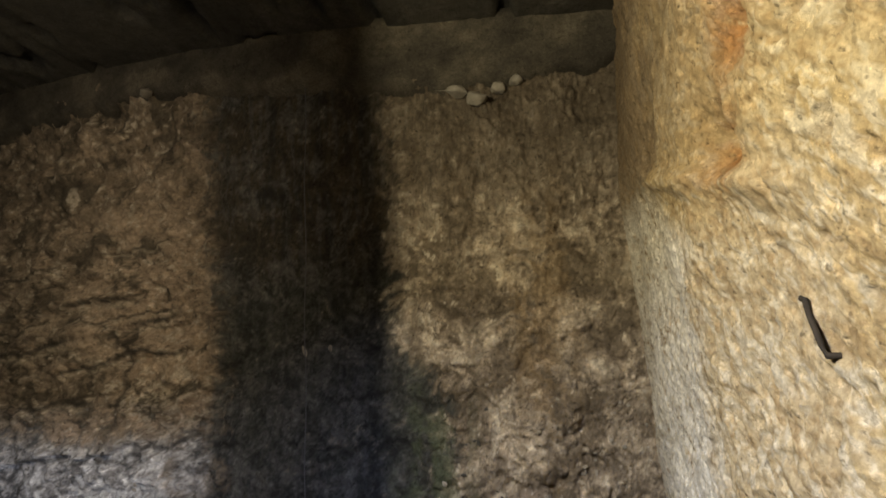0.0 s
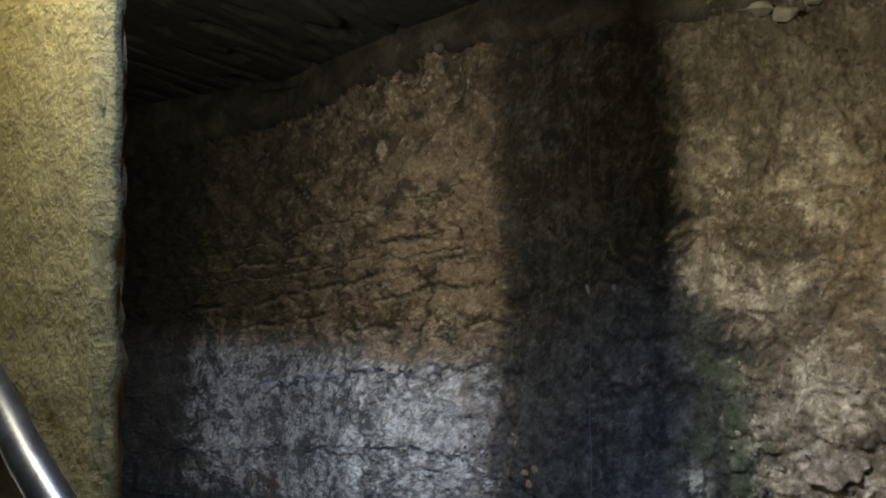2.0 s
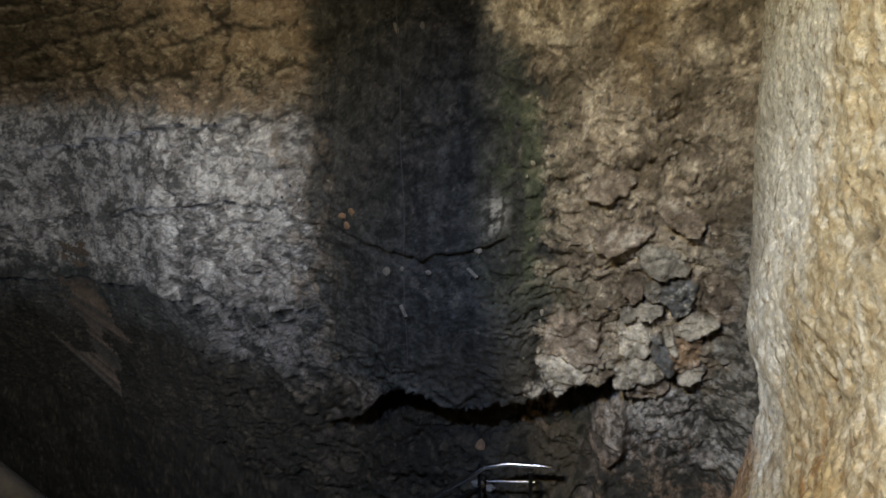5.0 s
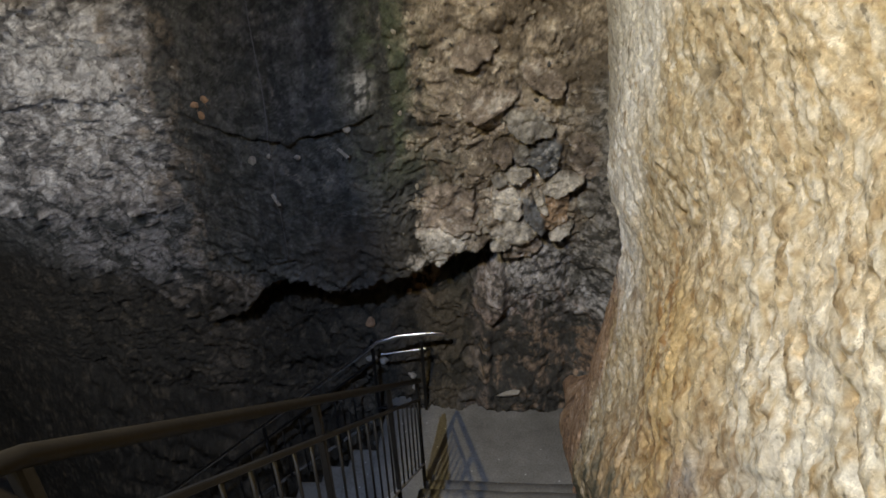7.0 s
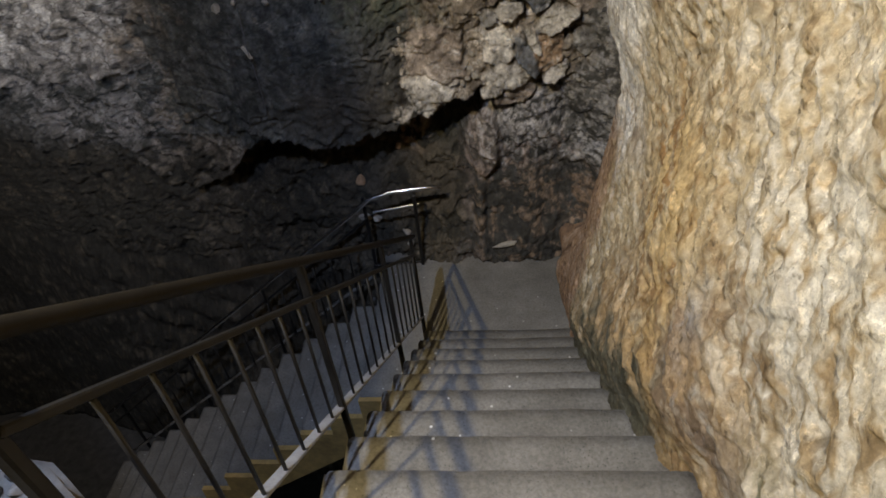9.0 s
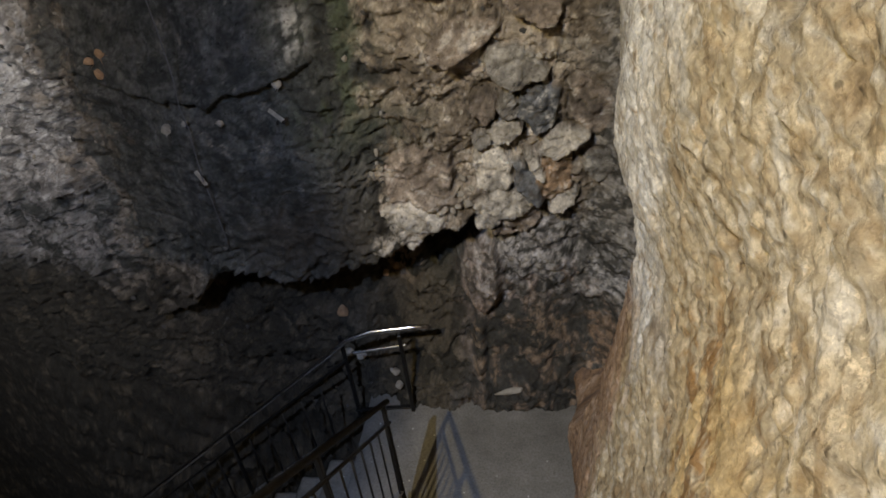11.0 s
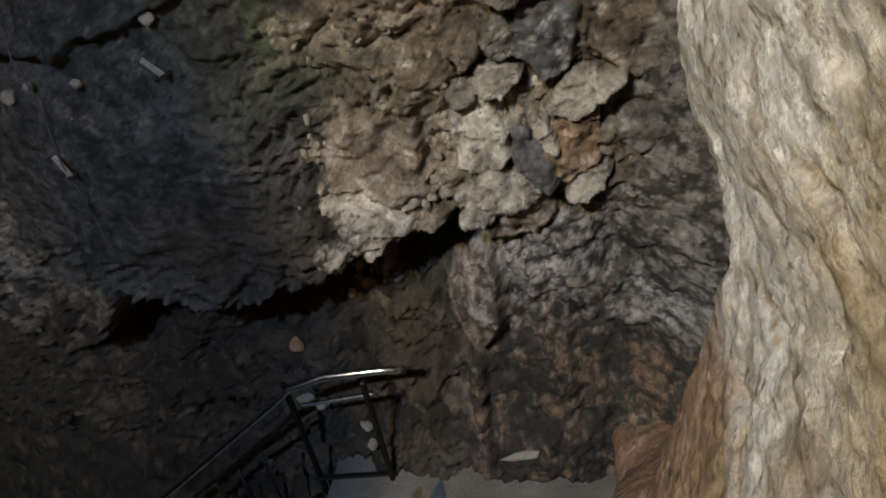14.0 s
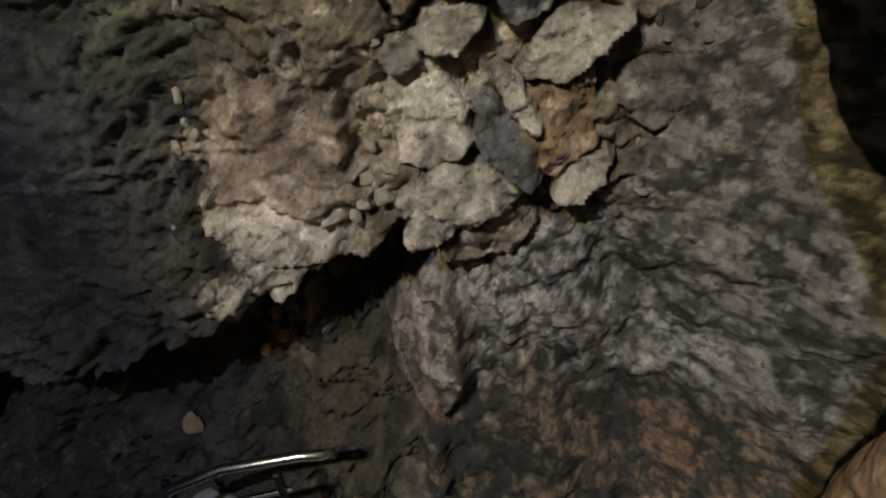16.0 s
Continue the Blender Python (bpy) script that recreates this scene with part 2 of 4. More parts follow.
ORANGE_STONE = plain_material("ochre_stone", (0.42, 0.26, 0.15), 0.9, 0, 60, 12, 0.3, 0.012)
DARK_STONE = plain_material("dark_grey_stone", (0.08, 0.075, 0.07), 0.9, 0, 60, 10, 0.35, 0.015)
RUST = plain_material("rusted_iron", (0.035, 0.028, 0.022), 0.85, 0.3, 90, 20, 0.4, 0.003)
HANDRAIL = plain_material("worn_brown_handrail", (0.013, 0.010, 0.006), 0.55, 0.0, 90, 12, 0.3, 0.001, 0.15)
BRIGHT_STEEL = plain_material("bright_galvanised_steel", (0.75, 0.75, 0.77), 0.25, 1.0, 150, 12, 0.12, 0.0005)
GREY_PAINT = plain_material("light_grey_painted_steel", (0.30, 0.30, 0.315), 0.5, 0.1, 90, 12, 0.2, 0.0006)
CABLE = plain_material("grey_cable", (0.10, 0.10, 0.11), 0.6, 0, 60, 10, 0.2, 0.0005)


def stair_material():
    """Grey concrete with small pits, dark specks and pale chips."""
    m, t, b = nodes_of("stair_concrete")
    n1, n2 = noise_tex(t, 4, 7, 0.65), noise_tex(t, 70, 6, 0.75)
    specks = node(t, "ShaderNodeTexVoronoi", Scale=75.0)
    t.links.new(t.nodes.new("ShaderNodeNewGeometry").outputs["Position"], specks.inputs["Vector"])
    c = ramp(t, n1.outputs[0], ((0.25, (0.13, 0.118, 0.10)), (0.55, (0.205, 0.19, 0.165)), (0.8, (0.29, 0.27, 0.24)))).outputs[0]
    c = blend(t, "MULTIPLY", 1.0, c, ramp(t, n2.outputs[0], ((0.3, (0.6, 0.6, 0.6)), (0.6, (1.08, 1.08, 1.08)))).outputs[0])
    pits = ramp(t, specks.outputs["Distance"], ((0.10, (0.25, 0.24, 0.23)), (0.2, (1, 1, 1)))).outputs[0]
    c = blend(t, "MULTIPLY", ramp(t, noise_tex(t, 6, 3).outputs[0], ((0.45, (0, 0, 0)), (0.6, (1, 1, 1)))).outputs[0], c, pits)
    crumbs = node(t, "ShaderNodeTexVoronoi", Scale=26.0)
    t.links.new(t.nodes.new("ShaderNodeNewGeometry").outputs["Position"], crumbs.inputs["Vector"])
    pick = t.nodes.new("ShaderNodeSeparateColor")
    t.links.new(crumbs.outputs["Color"], pick.inputs[0])
    rare = ramp(t, pick.outputs[0], ((0.90, (0, 0, 0)), (0.92, (1, 1, 1)))).outputs[0]
    spot = ramp(t, crumbs.outputs["Distance"], ((0.12, (1, 1, 1)), (0.17, (0, 0, 0)))).outputs[0]
    c = blend(t, "MIX", blend(t, "MULTIPLY", 1.0, rare, spot), c, (0.62, 0.60, 0.56))
    t.links.new(c, b.inputs["Base Color"])
    b.inputs["Roughness"].default_value = 0.88
    bump(t, b, ((n1.outputs[0], 0.4, 0.02), (n2.outputs[0], 0.7, 0.004), (specks.outputs["Distance"], 0.25, 0.004)))
    return m


STAIR = stair_material()

# ---------------------------------------------------------------- plan
RISE, GOING = 0.19, 0.245
LOW = -10 * RISE          # the lower landing
SLOPE = RISE / GOING
RAIL_X, RAIL_Y = -0.16, -0.41


def back_y(x, z):
    """How far off the back wall of the cave stands."""
    y = 3.36 + 0.15 * np.clip(-x - 1.0, 0, 4.5) ** 1.3
    y = y - 0.20 * blob(x, z, -1.0, 0.1, 0.8, 0.6) + 0.18 * blob(x, z, -1.6, 2.2, 1.3, 0.8)
    crack = np.interp(x, (-3.2, -1.9, -1.3, -0.85, -0.45, -0.08, 0.25, 0.5), (-1.35, -1.28, -0.70, -0.84, -0.74, -0.58, -0.47, -0.44))
    crack = crack + 0.06 * fbm(x * 5, z * 0 + 3, 4, 5)
    below = crack - z
    strength = smooth(0.62, 0.1, x) * smooth(-2.4, -1.2, x)
    recess = np.where(below > 0, 0.75 * np.exp(-below / 0.17) + 0.24 * np.exp(-below / 0.7), 0)
    lip = -0.17 * np.exp(-np.clip(-below, 0, None) / 0.3) * (below <= 0)
    y = y + strength * (recess + lip)
    y = y - 0.62 * smooth(0.85, 1.65, x) * smooth(0.6, 0.2, z)
    # the foot of the wall comes forward towards the lower landing
    y = y - 0.22 * smooth(-1.1, -1.95, z) * smooth(-1.2, -0.2, x) - 0.10 * smooth(-1.0, -2.6, z) * smooth(0.2, -0.8, x)
    return y, below, strength


def back_relief(x, z):
    """How far the broken surface stands out of the back wall."""
    wx, wz = x + 0.08 * fbm(x * 3, z * 3, 3, 62), z + 0.08 * fbm(x * 3, z * 3, 3, 63)
    coarse, _ = plates(wx, wz, 2.1, 3.0, 4, 31, 0.68)
    fine, _ = plates(wx, wz, 8.0, 10.5, 3, 41, 0.7)
    # the seep is worn smooth, the crust on the far left too
    seep_shadow = smooth(-2.1, -1.85, x) * smooth(-0.35, -0.7, x) * smooth(-0.7, -0.4, z)
    powder = smooth(-3.6, -4.1, x) * smooth(1.6, 1.2, z)
    quiet = np.maximum(smooth(0.2, 0.45, x) * smooth(-0.45, -0.65, z), smooth(0.8, 1.0, x))
    calm = 1 - 0.8 * np.maximum(np.maximum(seep_shadow, powder), quiet)
    h = 0.045 * fbm(x * 1.3, z * 1.3, 4, 11) + calm * (0.062 * coarse + 0.030 * fine) + 0.010 * fbm(x * 24, z * 24, 3, 71)
    # bedding planes of the far part, dipping gently
    for z0, tilt, depth in ((2.9, 0.10, 0.04), (2.38, 0.04, 0.07), (2.12, 0.09, 0.05), (1.86, 0.12, 0.04), (1.20, 0.14, 0.09), (0.48, 0.15, 0.06), (-0.40, 0.08, 0.10)):
        line = z - z0 - tilt * (x + 3.4) - 0.06 * fbm(x * 1.9, x * 0 + z0, 4, 59)
        h = h + depth * np.exp(-np.clip(line, 0, None) / 0.12) * (line > 0) * smooth(-1.9, -2.4, x) * smooth(-0.35, 0.15, vnoise(x * 1.1, x * 0 + z0 * 3, 60) + 0.1)
    # the sagging crack low in the seep
    sag = z - 0.36 - 0.30 * (x + 1.2) ** 2 - 0.03 * fbm(x * 6, x * 0, 3, 66)
    h = h + seep_shadow * (0.06 * np.exp(-np.clip(sag, 0, None) / 0.10) * (sag > 0) - 0.03 * blob(sag, sag * 0, -0.02, 0, 0.02, 1) * smooth(-0.3, 0.2, vnoise(x * 5, z * 5, 67)))
    # ribs of flowstone in the corner over the landing
    corner = smooth(0.25, 0.55, x) * smooth(-0.45, -0.7, z)
    return h + corner * (0.05 * fbm(x * 4, z * 3.0, 6, 91, 0.6) + 0.025 * np.abs(vnoise(x * 8, z * 2.5, 8)))


# broken blocks in the corner: place, half sizes, turn, how far out, tilt of the face, colour
PALE, BROWN, GREY, OCHRE, SLATE = (0.60, 0.55, 0.48), (0.36, 0.29, 0.235), (0.32, 0.30, 0.27), (0.44, 0.29, 0.18), (0.17, 0.18, 0.195)
LARGE_BLOCKS = (
    (-0.02, -0.23, 0.21, 0.22, -10, 0.07, -0.01, 0.05, BROWN), (-0.08, -0.42, 0.19, 0.08, -16, 0.10, 0.0, 0.03, PALE), (0.41, -0.18, 0.10, 0.17, 6, 0.04, -0.02, 0.04, PALE),
    (0.46, -0.39, 0.17, 0.09, 8, 0.09, 0.02, 0.03, PALE), (0.52, -0.53, 0.14, 0.09, 22, 0.03, 0.02, -0.02, BROWN), (0.74, -0.23, 0.11, 0.15, -24, 0.06, 0.03, 0.02, OCHRE),
    (0.60, -0.24, 0.055, 0.14, 26, 0.09, 0.02, 0.03, SLATE), (0.79, -0.37, 0.10, 0.045, 34, 0.07, 0.01, 0.02, PALE), (0.79, -0.02, 0.15, 0.065, 20, 0.06, 0.0, 0.02, PALE),
    (0.67, 0.18, 0.13, 0.12, 12, 0.04, 0.02, 0.02, SLATE), (0.93, 0.16, 0.10, 0.16, 30, 0.0, 0.03, 0.0, BROWN),
)
SMALL_BLOCKS = (
    (0.35, -0.47, 0.06, 0.06, 30, 0.10, -0.02, 0.02, PALE), (0.64, -0.14, 0.03, 0.09, 28, 0.10, 0.01, 0.02, PALE), (0.48, 0.05, 0.09, 0.06, 4, 0.04, 0.0, 0.02, PALE),
    (0.36, 0.00, 0.055, 0.045, 0, 0.04, 0.0, 0.02, GREY), (0.52, 0.20, 0.06, 0.08, -8, 0.04, 0.01, 0.02, GREY), (0.38, 0.18, 0.07, 0.08, 6, 0.03, 0.0, 0.03, BROWN),
    (0.56, 0.40, 0.17, 0.09, -24, 0.05, 0.0, 0.05, GREY), (0.30, 0.55, 0.20, 0.09, 24, 0.01, 0.02, 0.06, BROWN), (0.64, 0.70, 0.16, 0.09, -30, 0.02, 0.0, 0.06, BROWN), (0.20, 0.88, 0.18, 0.08, 28, 0.0, 0.02, 0.05, BROWN),
    (0.98, -0.18, 0.07, 0.09, -10, 0.02, 0.0, 0.02, GREY),
)


def back_colour(X, Z, below, strength, tone):
    wx, wz = X + 0.08 * fbm(X * 3, Z * 3, 3, 62), Z + 0.08 * fbm(X * 3, Z * 3, 3, 63)
    _, flake1 = plates(wx, wz, 2.1, 3.0, 4, 31, 0.68)
    _, flake2 = plates(wx, wz, 8.0, 10.5, 3, 41, 0.7)
    p0 = fbm(X * 0.9, Z * 1.0, 3, 101)
    p1 = fbm(wx * 2.6, wz * 3.4, 6, 111, 0.66)
    p2 = fbm(wx * 9, wz * 12, 5, 115, 0.66)
    p3 = fbm(X * 26, Z * 26, 3, 121)
    streak = fbm(X * 7, Z * 0.7, 4, 131)
    fine_streak = fbm(X * 22, Z * 1.6, 4, 132)
    flakes = 0.55 * flake2 + 0.35 * flake1 + 0.5 * p2
    C = np.zeros(X.shape + (3,)) + np.array((0.32, 0.265, 0.21))

    # tan face above the broken rock, with dark and ochre drips
    C = mix(C, smooth(-0.05, 0.55, flakes + 0.3 * p1) * 0.8, (0.56, 0.47, 0.37))
    C = mix(C, smooth(0.05, 0.40, p1 + 0.3 * streak) * 0.5, (0.60, 0.51, 0.41))
    C = mix(C, smooth(-0.10, -0.42, p1 + 0.3 * streak) * 0.55, (0.15, 0.12, 0.088))
    C = mix(C, smooth(0.34, 0.54, flakes + 0.25 * p1) * 0.8, (0.72, 0.65, 0.55))
    C = mix(C, smooth(-0.12, -0.42, flakes + 0.4 * p1) * 0.8, (0.15, 0.12, 0.09))
    C = mix(C, smooth(0.1, 0.5, streak + 0.3 * p2) * smooth(0.9, 2.0, Z) * 0.55, (0.12, 0.095, 0.07))
    C = mix(C, np.clip(1.3 * blob(X, Z, 0.38, 2.0, 0.22, 0.9) * smooth(-0.3, 0.3, streak + p2), 0, 1) * 0.4, (0.37, 0.26, 0.145))
    # darker brown towards the beam: the warm lamp's fall-off painted in
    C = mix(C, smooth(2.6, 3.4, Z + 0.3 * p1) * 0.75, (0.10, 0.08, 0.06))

    # far part: brown above, lime crust below
    far = smooth(-1.93, -2.2, X + 0.10 * p1 + 0.06 * p2 + 0.16 * smooth(1.5, 1.1, Z) * (1 + 1.2 * p1))
    C = mix(C, far * 0.75, (0.27, 0.215, 0.16))
    # brighter tan where the left warm lamp shines strongest, painted in
    lamp_pool = blob(X, Z, -2.55, 2.3, 0.75, 1.0)
    C = mix(C, far * smooth(0.0, 0.6, 0.6 * p1 + 0.5 * flakes + 0.75 * lamp_pool - 0.1) * 0.85, (0.47, 0.365, 0.27))
    C = mix(C, far * smooth(0.34, 0.56, flakes + 0.4 * blob(X, Z, -2.5, 1.6, 0.5, 0.4)) * 0.75, (0.60, 0.53, 0.43))
    C = mix(C, far * smooth(-0.08, -0.36, 0.6 * p1 + 0.5 * flakes + 0.2 * lamp_pool) * 0.8, (0.085, 0.072, 0.055))
    # lamp fall-off to the upper left, put into the colour
    C = mix(C, far * smooth(-3.6, -6.0, X + 0.3 * p0) * smooth(1.2, 1.7, Z) * 0.7, (0.075, 0.066, 0.052))
    for z0, tilt, wide in ((2.40, 0.03, 0.035), (2.27, 0.05, 0.02), (2.10, 0.10, 0.04), (1.86, 0.13, 0.03), (1.60, 0.12, 0.04), (2.75, 0.08, 0.02)):
        gap = Z - z0 - tilt * (X + 3.6) - 0.05 * fbm(X * 2.3, X * 0 + z0 * 5, 5, 163, 0.6)
        seen = far * smooth(-0.25, 0.2, vnoise(X * 1.3, X * 0 + z0 * 4, 164) + 0.15) * smooth(-2.2, -2.6, X)
        C = mix(C, seen * smooth(wide, 0.0, np.abs(gap)) * 0.85, (0.045, 0.04, 0.032))
        C = mix(C, seen * smooth(wide, 0.0, np.abs(gap + wide * 1.3)) * 0.55, (0.46, 0.40, 0.31))

    # lime crust, its outline the cold lamp's pool of light painted in
    lit_crust = far * smooth(-7.6, -6.8, X + 0.4 * p1) * smooth(1.42, 1.22, Z + 0.10 * p1 + 0.06 * p2) * smooth(-0.62, -0.36, Z + 0.12 * p1 + 0.05 * p2)
    white = 0.75 * flakes + 0.35 * p1 + 0.45 * blob(X, Z, -2.75, 0.75, 0.9, 0.6)
    C = mix(C, lit_crust * 0.9, (0.36, 0.345, 0.33))
    powder = smooth(-3.5, -4.2, X + 0.4 * p1)
    C = mix(C, lit_crust * powder * smooth(-0.4, 0.3, fine_streak + p1) * 0.7, (0.47, 0.46, 0.45))
    C = mix(C, lit_crust * (1 - 0.6 * powder) * smooth(0.16, 0.36, white) * 0.95, (0.74, 0.725, 0.70))
    C = mix(C, lit_crust * smooth(-0.06, -0.30, white - 0.1 * powder) * 0.85, (0.10, 0.10, 0.098))
    for z0, tilt, wide in ((1.14, 0.14, 0.035), (0.45, 0.15, 0.03), (-0.34, 0.06, 0.05)):
        gap = np.abs(Z - z0 - tilt * (X + 3.5) - 0.09 * fbm(X * 2.3, X * 0 + z0 * 5, 5, 165, 0.6))
        C = mix(C, far * smooth(wide, 0.0, gap) * smooth(-0.3, 0.1, vnoise(X * 1.9, X * 0 + z0 * 4, 166) + 0.1) * smooth(-6.4, -5.6, X) * 0.8, (0.05, 0.047, 0.045))
    # two slanting cracks through crust and brown rock
    for x0, lean, z_lo, z_hi, wide in ((-4.10, -0.22, 0.55, 2.5, 0.03), (-3.02, 0.20, 1.0, 2.3, 0.05)):
        gap = np.abs(X - x0 - lean * (Z - 1.4) - 0.07 * fbm(Z * 3, Z * 0 + x0, 4, 167))
        C = mix(C, smooth(wide, 0.0, gap) * smooth(z_lo, z_lo + 0.2, Z) * smooth(z_hi, z_hi - 0.3, Z) * 0.8, (0.05, 0.043, 0.035))

    # shadow edge at the far left, painted dark
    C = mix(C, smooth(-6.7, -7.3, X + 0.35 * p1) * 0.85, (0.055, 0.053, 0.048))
    # below the crust: dimming of the light painted dark, lilac-grey patch towards the seep
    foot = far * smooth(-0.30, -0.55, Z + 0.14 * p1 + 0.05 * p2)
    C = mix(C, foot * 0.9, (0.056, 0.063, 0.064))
    lilac = np.clip(1.3 * blob(X, Z, -2.85, -0.65, 0.75, 0.42), 0, 1)
    C = mix(C, lilac * smooth(-0.35, 0.15, flakes + 0.5 * p1) * 0.9, (0.30, 0.285, 0.285))
    C = mix(C, lilac * smooth(0.2, 0.6, flakes + 0.3 * fine_streak) * 0.7, (0.48, 0.47, 0.475))
    C = mix(C, foot * smooth(0.25, 0.5, flakes + 0.2 * p0) * 0.6, (0.17, 0.18, 0.18))

    # dark seep down the middle with the pillar's shadow painted in, green along one side
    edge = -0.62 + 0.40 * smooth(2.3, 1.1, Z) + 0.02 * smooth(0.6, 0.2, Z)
    seep_shadow = smooth(-2.18, -1.92, X + 0.07 * streak + 0.12 * p2 + 0.30 * p1 * smooth(1.7, 1.2, Z)) * smooth(0.05, -0.10, X - edge + 0.14 * p1 + 0.09 * p2) * smooth(-0.95, -0.75, Z)
    C = mix(C, seep_shadow * 0.92, (0.074, 0.080, 0.074))
    # brown-black above, blue-grey below: reach of the cold light painted in
    C = mix(C, seep_shadow * smooth(2.3, 2.7, Z + 0.1 * p1) * 0.8, (0.085, 0.066, 0.045))
    C = mix(C, seep_shadow * smooth(-0.1, 0.5, fine_streak + 0.5 * p1) * 0.55, (0.125, 0.125, 0.125))
    C = mix(C, seep_shadow * smooth(0.0, 0.5, -streak + 0.4 * p1) * 0.6, (0.032, 0.033, 0.033))
    C = mix(C, seep_shadow * smooth(0.15, 0.45, flakes + 0.3 * p1) * 0.65, (0.16, 0.155, 0.145))
    C = mix(C, seep_shadow * smooth(0.0, -0.5, flakes + 0.3 * p1) * 0.6, (0.026, 0.026, 0.025))
    C = mix(C, seep_shadow * smooth(0.60, 0.85, flakes + 0.2 * p0) * 0.7, (0.30, 0.26, 0.21))
    for z0, tilt in ((1.93, -0.02), (1.62, 0.06), (1.30, -0.04), (0.95, 0.05), (2.35, 0.08)):
        gap = np.abs(Z - z0 - tilt * (X + 1.2) - 0.10 * fbm(X * 2.6, X * 0 + z0 * 5, 5, 168, 0.6))
        C = mix(C, seep_shadow * smooth(0.035, 0.0, gap) * smooth(-0.1, 0.2, vnoise(X * 2.2, X * 0 + z0 * 4, 169)) * 0.75, (0.018, 0.017, 0.016))
    sag = Z - 0.36 - 0.30 * (X + 1.2) ** 2 - 0.03 * fbm(X * 6, X * 0, 3, 66)
    C = mix(C, seep_shadow * blob(sag, sag * 0, 0.0, 0, 0.018, 1) * smooth(-1.75, -1.5, X) * smooth(-0.4, -0.6, X) * smooth(-0.5, 0.2, p1 + p2) * 0.8, (0.018, 0.017, 0.015))
    C = mix(C, seep_shadow * np.clip(1.2 * blob(X, Z, -0.62, -0.55, 0.5, 0.28), 0, 1) * 0.65, (0.085, 0.066, 0.046))
    green = smooth(-0.75, -0.5, X) * smooth(-0.05, -0.25, X + 0.1 * p1) * smooth(1.9, 1.3, Z) * smooth(-0.1, 0.3, Z)
    C = mix(C, green * smooth(-0.35, 0.35, streak + p1) * 0.75, (0.095, 0.115, 0.072))
    C = mix(C, np.clip(1.5 * blob(X, Z, -0.12, 0.12, 0.24, 0.10), 0, 1) * smooth(-0.5, 0.2, p1) * 0.8, (0.075, 0.085, 0.065))

    drip = np.clip(1.5 * blob(X, Z, -0.56, 0.66, 0.06, 0.11) * smooth(-0.3, 0.2, fine_streak + 0.6 * p2), 0, 1)
    C = mix(C, drip * 0.85, (0.62, 0.60, 0.56))

    # dark brown below the crack, with an ochre scar
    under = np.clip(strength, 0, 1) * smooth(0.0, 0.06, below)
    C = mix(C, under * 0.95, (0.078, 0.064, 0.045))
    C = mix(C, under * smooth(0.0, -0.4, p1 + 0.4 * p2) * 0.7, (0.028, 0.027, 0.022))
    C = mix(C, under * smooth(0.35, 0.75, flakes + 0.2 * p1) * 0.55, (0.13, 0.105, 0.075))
    scar = blob(X, Z, -0.20, -0.86, 0.05, 0.13) + 0.8 * blob(X, Z, -0.29, -0.98, 0.10, 0.07)
    C = mix(C, np.clip(1.3 * scar * smooth(-0.5, 0.2, p2 + p1), 0, 1) * 0.9, (0.44, 0.27, 0.15))
    C = mix(C, np.clip(1.6 * scar * smooth(0.1, 0.4, p2), 0, 1) * 0.8, (0.60, 0.46, 0.33))
    # darker low down on the left
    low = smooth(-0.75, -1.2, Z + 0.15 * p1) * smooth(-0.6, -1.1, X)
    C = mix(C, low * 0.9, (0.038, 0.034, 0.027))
    C = mix(C, low * smooth(0.25, 0.5, flakes + 0.2 * p1) * 0.6, (0.14, 0.115, 0.083))

    # flowstone in the corner: grey and mauve mottle, black and rusty towards the landing
    corner = smooth(0.02, 0.30, X + 0.10 * p1) * smooth(-0.42, -0.58, Z + 0.08 * p1)
    mott = 0.6 * fbm(wx * 7.5, wz * 6.0, 6, 151, 0.70) + 0.6 * p2
    C = mix(C, corner * 0.92, (0.165, 0.15, 0.142))
    pale_spot = np.maximum(blob(X, Z, 0.58, -0.74, 0.28, 0.20), np.maximum(blob(X, Z, 1.06, -0.90, 0.14, 0.16), 0.7 * blob(X, Z, 0.95, -0.62, 0.2, 0.1)))
    C = mix(C, corner * smooth(-0.15, 0.45, mott + 0.7 * pale_spot - 0.25) * 0.8, (0.36, 0.335, 0.325))
    C = mix(C, corner * smooth(0.25, 0.7, mott + 0.7 * pale_spot - 0.25) * 0.75, (0.60, 0.57, 0.555))
    C = mix(C, corner * smooth(0.05, 0.3, fbm(wx * 6, wz * 4, 5, 152, 0.66)) * smooth(-0.75, -0.95, Z) * 0.6, (0.36, 0.25, 0.19))
    C = mix(C, corner * smooth(0.02, -0.22, mott + 0.25 * pale_spot) * 0.85, (0.050, 0.050, 0.046))
    # darker towards the landing
    dark_low = smooth(-0.98, -1.28, Z + 0.16 * mott)
    C = mix(C, corner * dark_low * 0.88, (0.052, 0.048, 0.040))
    C = mix(C, corner * dark_low * smooth(0.15, 0.55, mott + 0.5 * blob(X, Z, 0.66, -1.25, 0.12, 0.35)) * 0.75, (0.27, 0.19, 0.13))
    C = mix(C, np.clip(1.4 * blob(X, Z, 0.02, -0.80, 0.13, 0.22), 0, 1) * 0.8, (0.060, 0.062, 0.050))
    tongue = smooth(1.05, 0.8, np.sqrt(((X - 0.28) / 0.15) ** 2 + ((Z + 0.97) / 0.27) ** 2) + 0.25 * p1)
    C = mix(C, tongue * 0.9, (0.34, 0.27, 0.23))
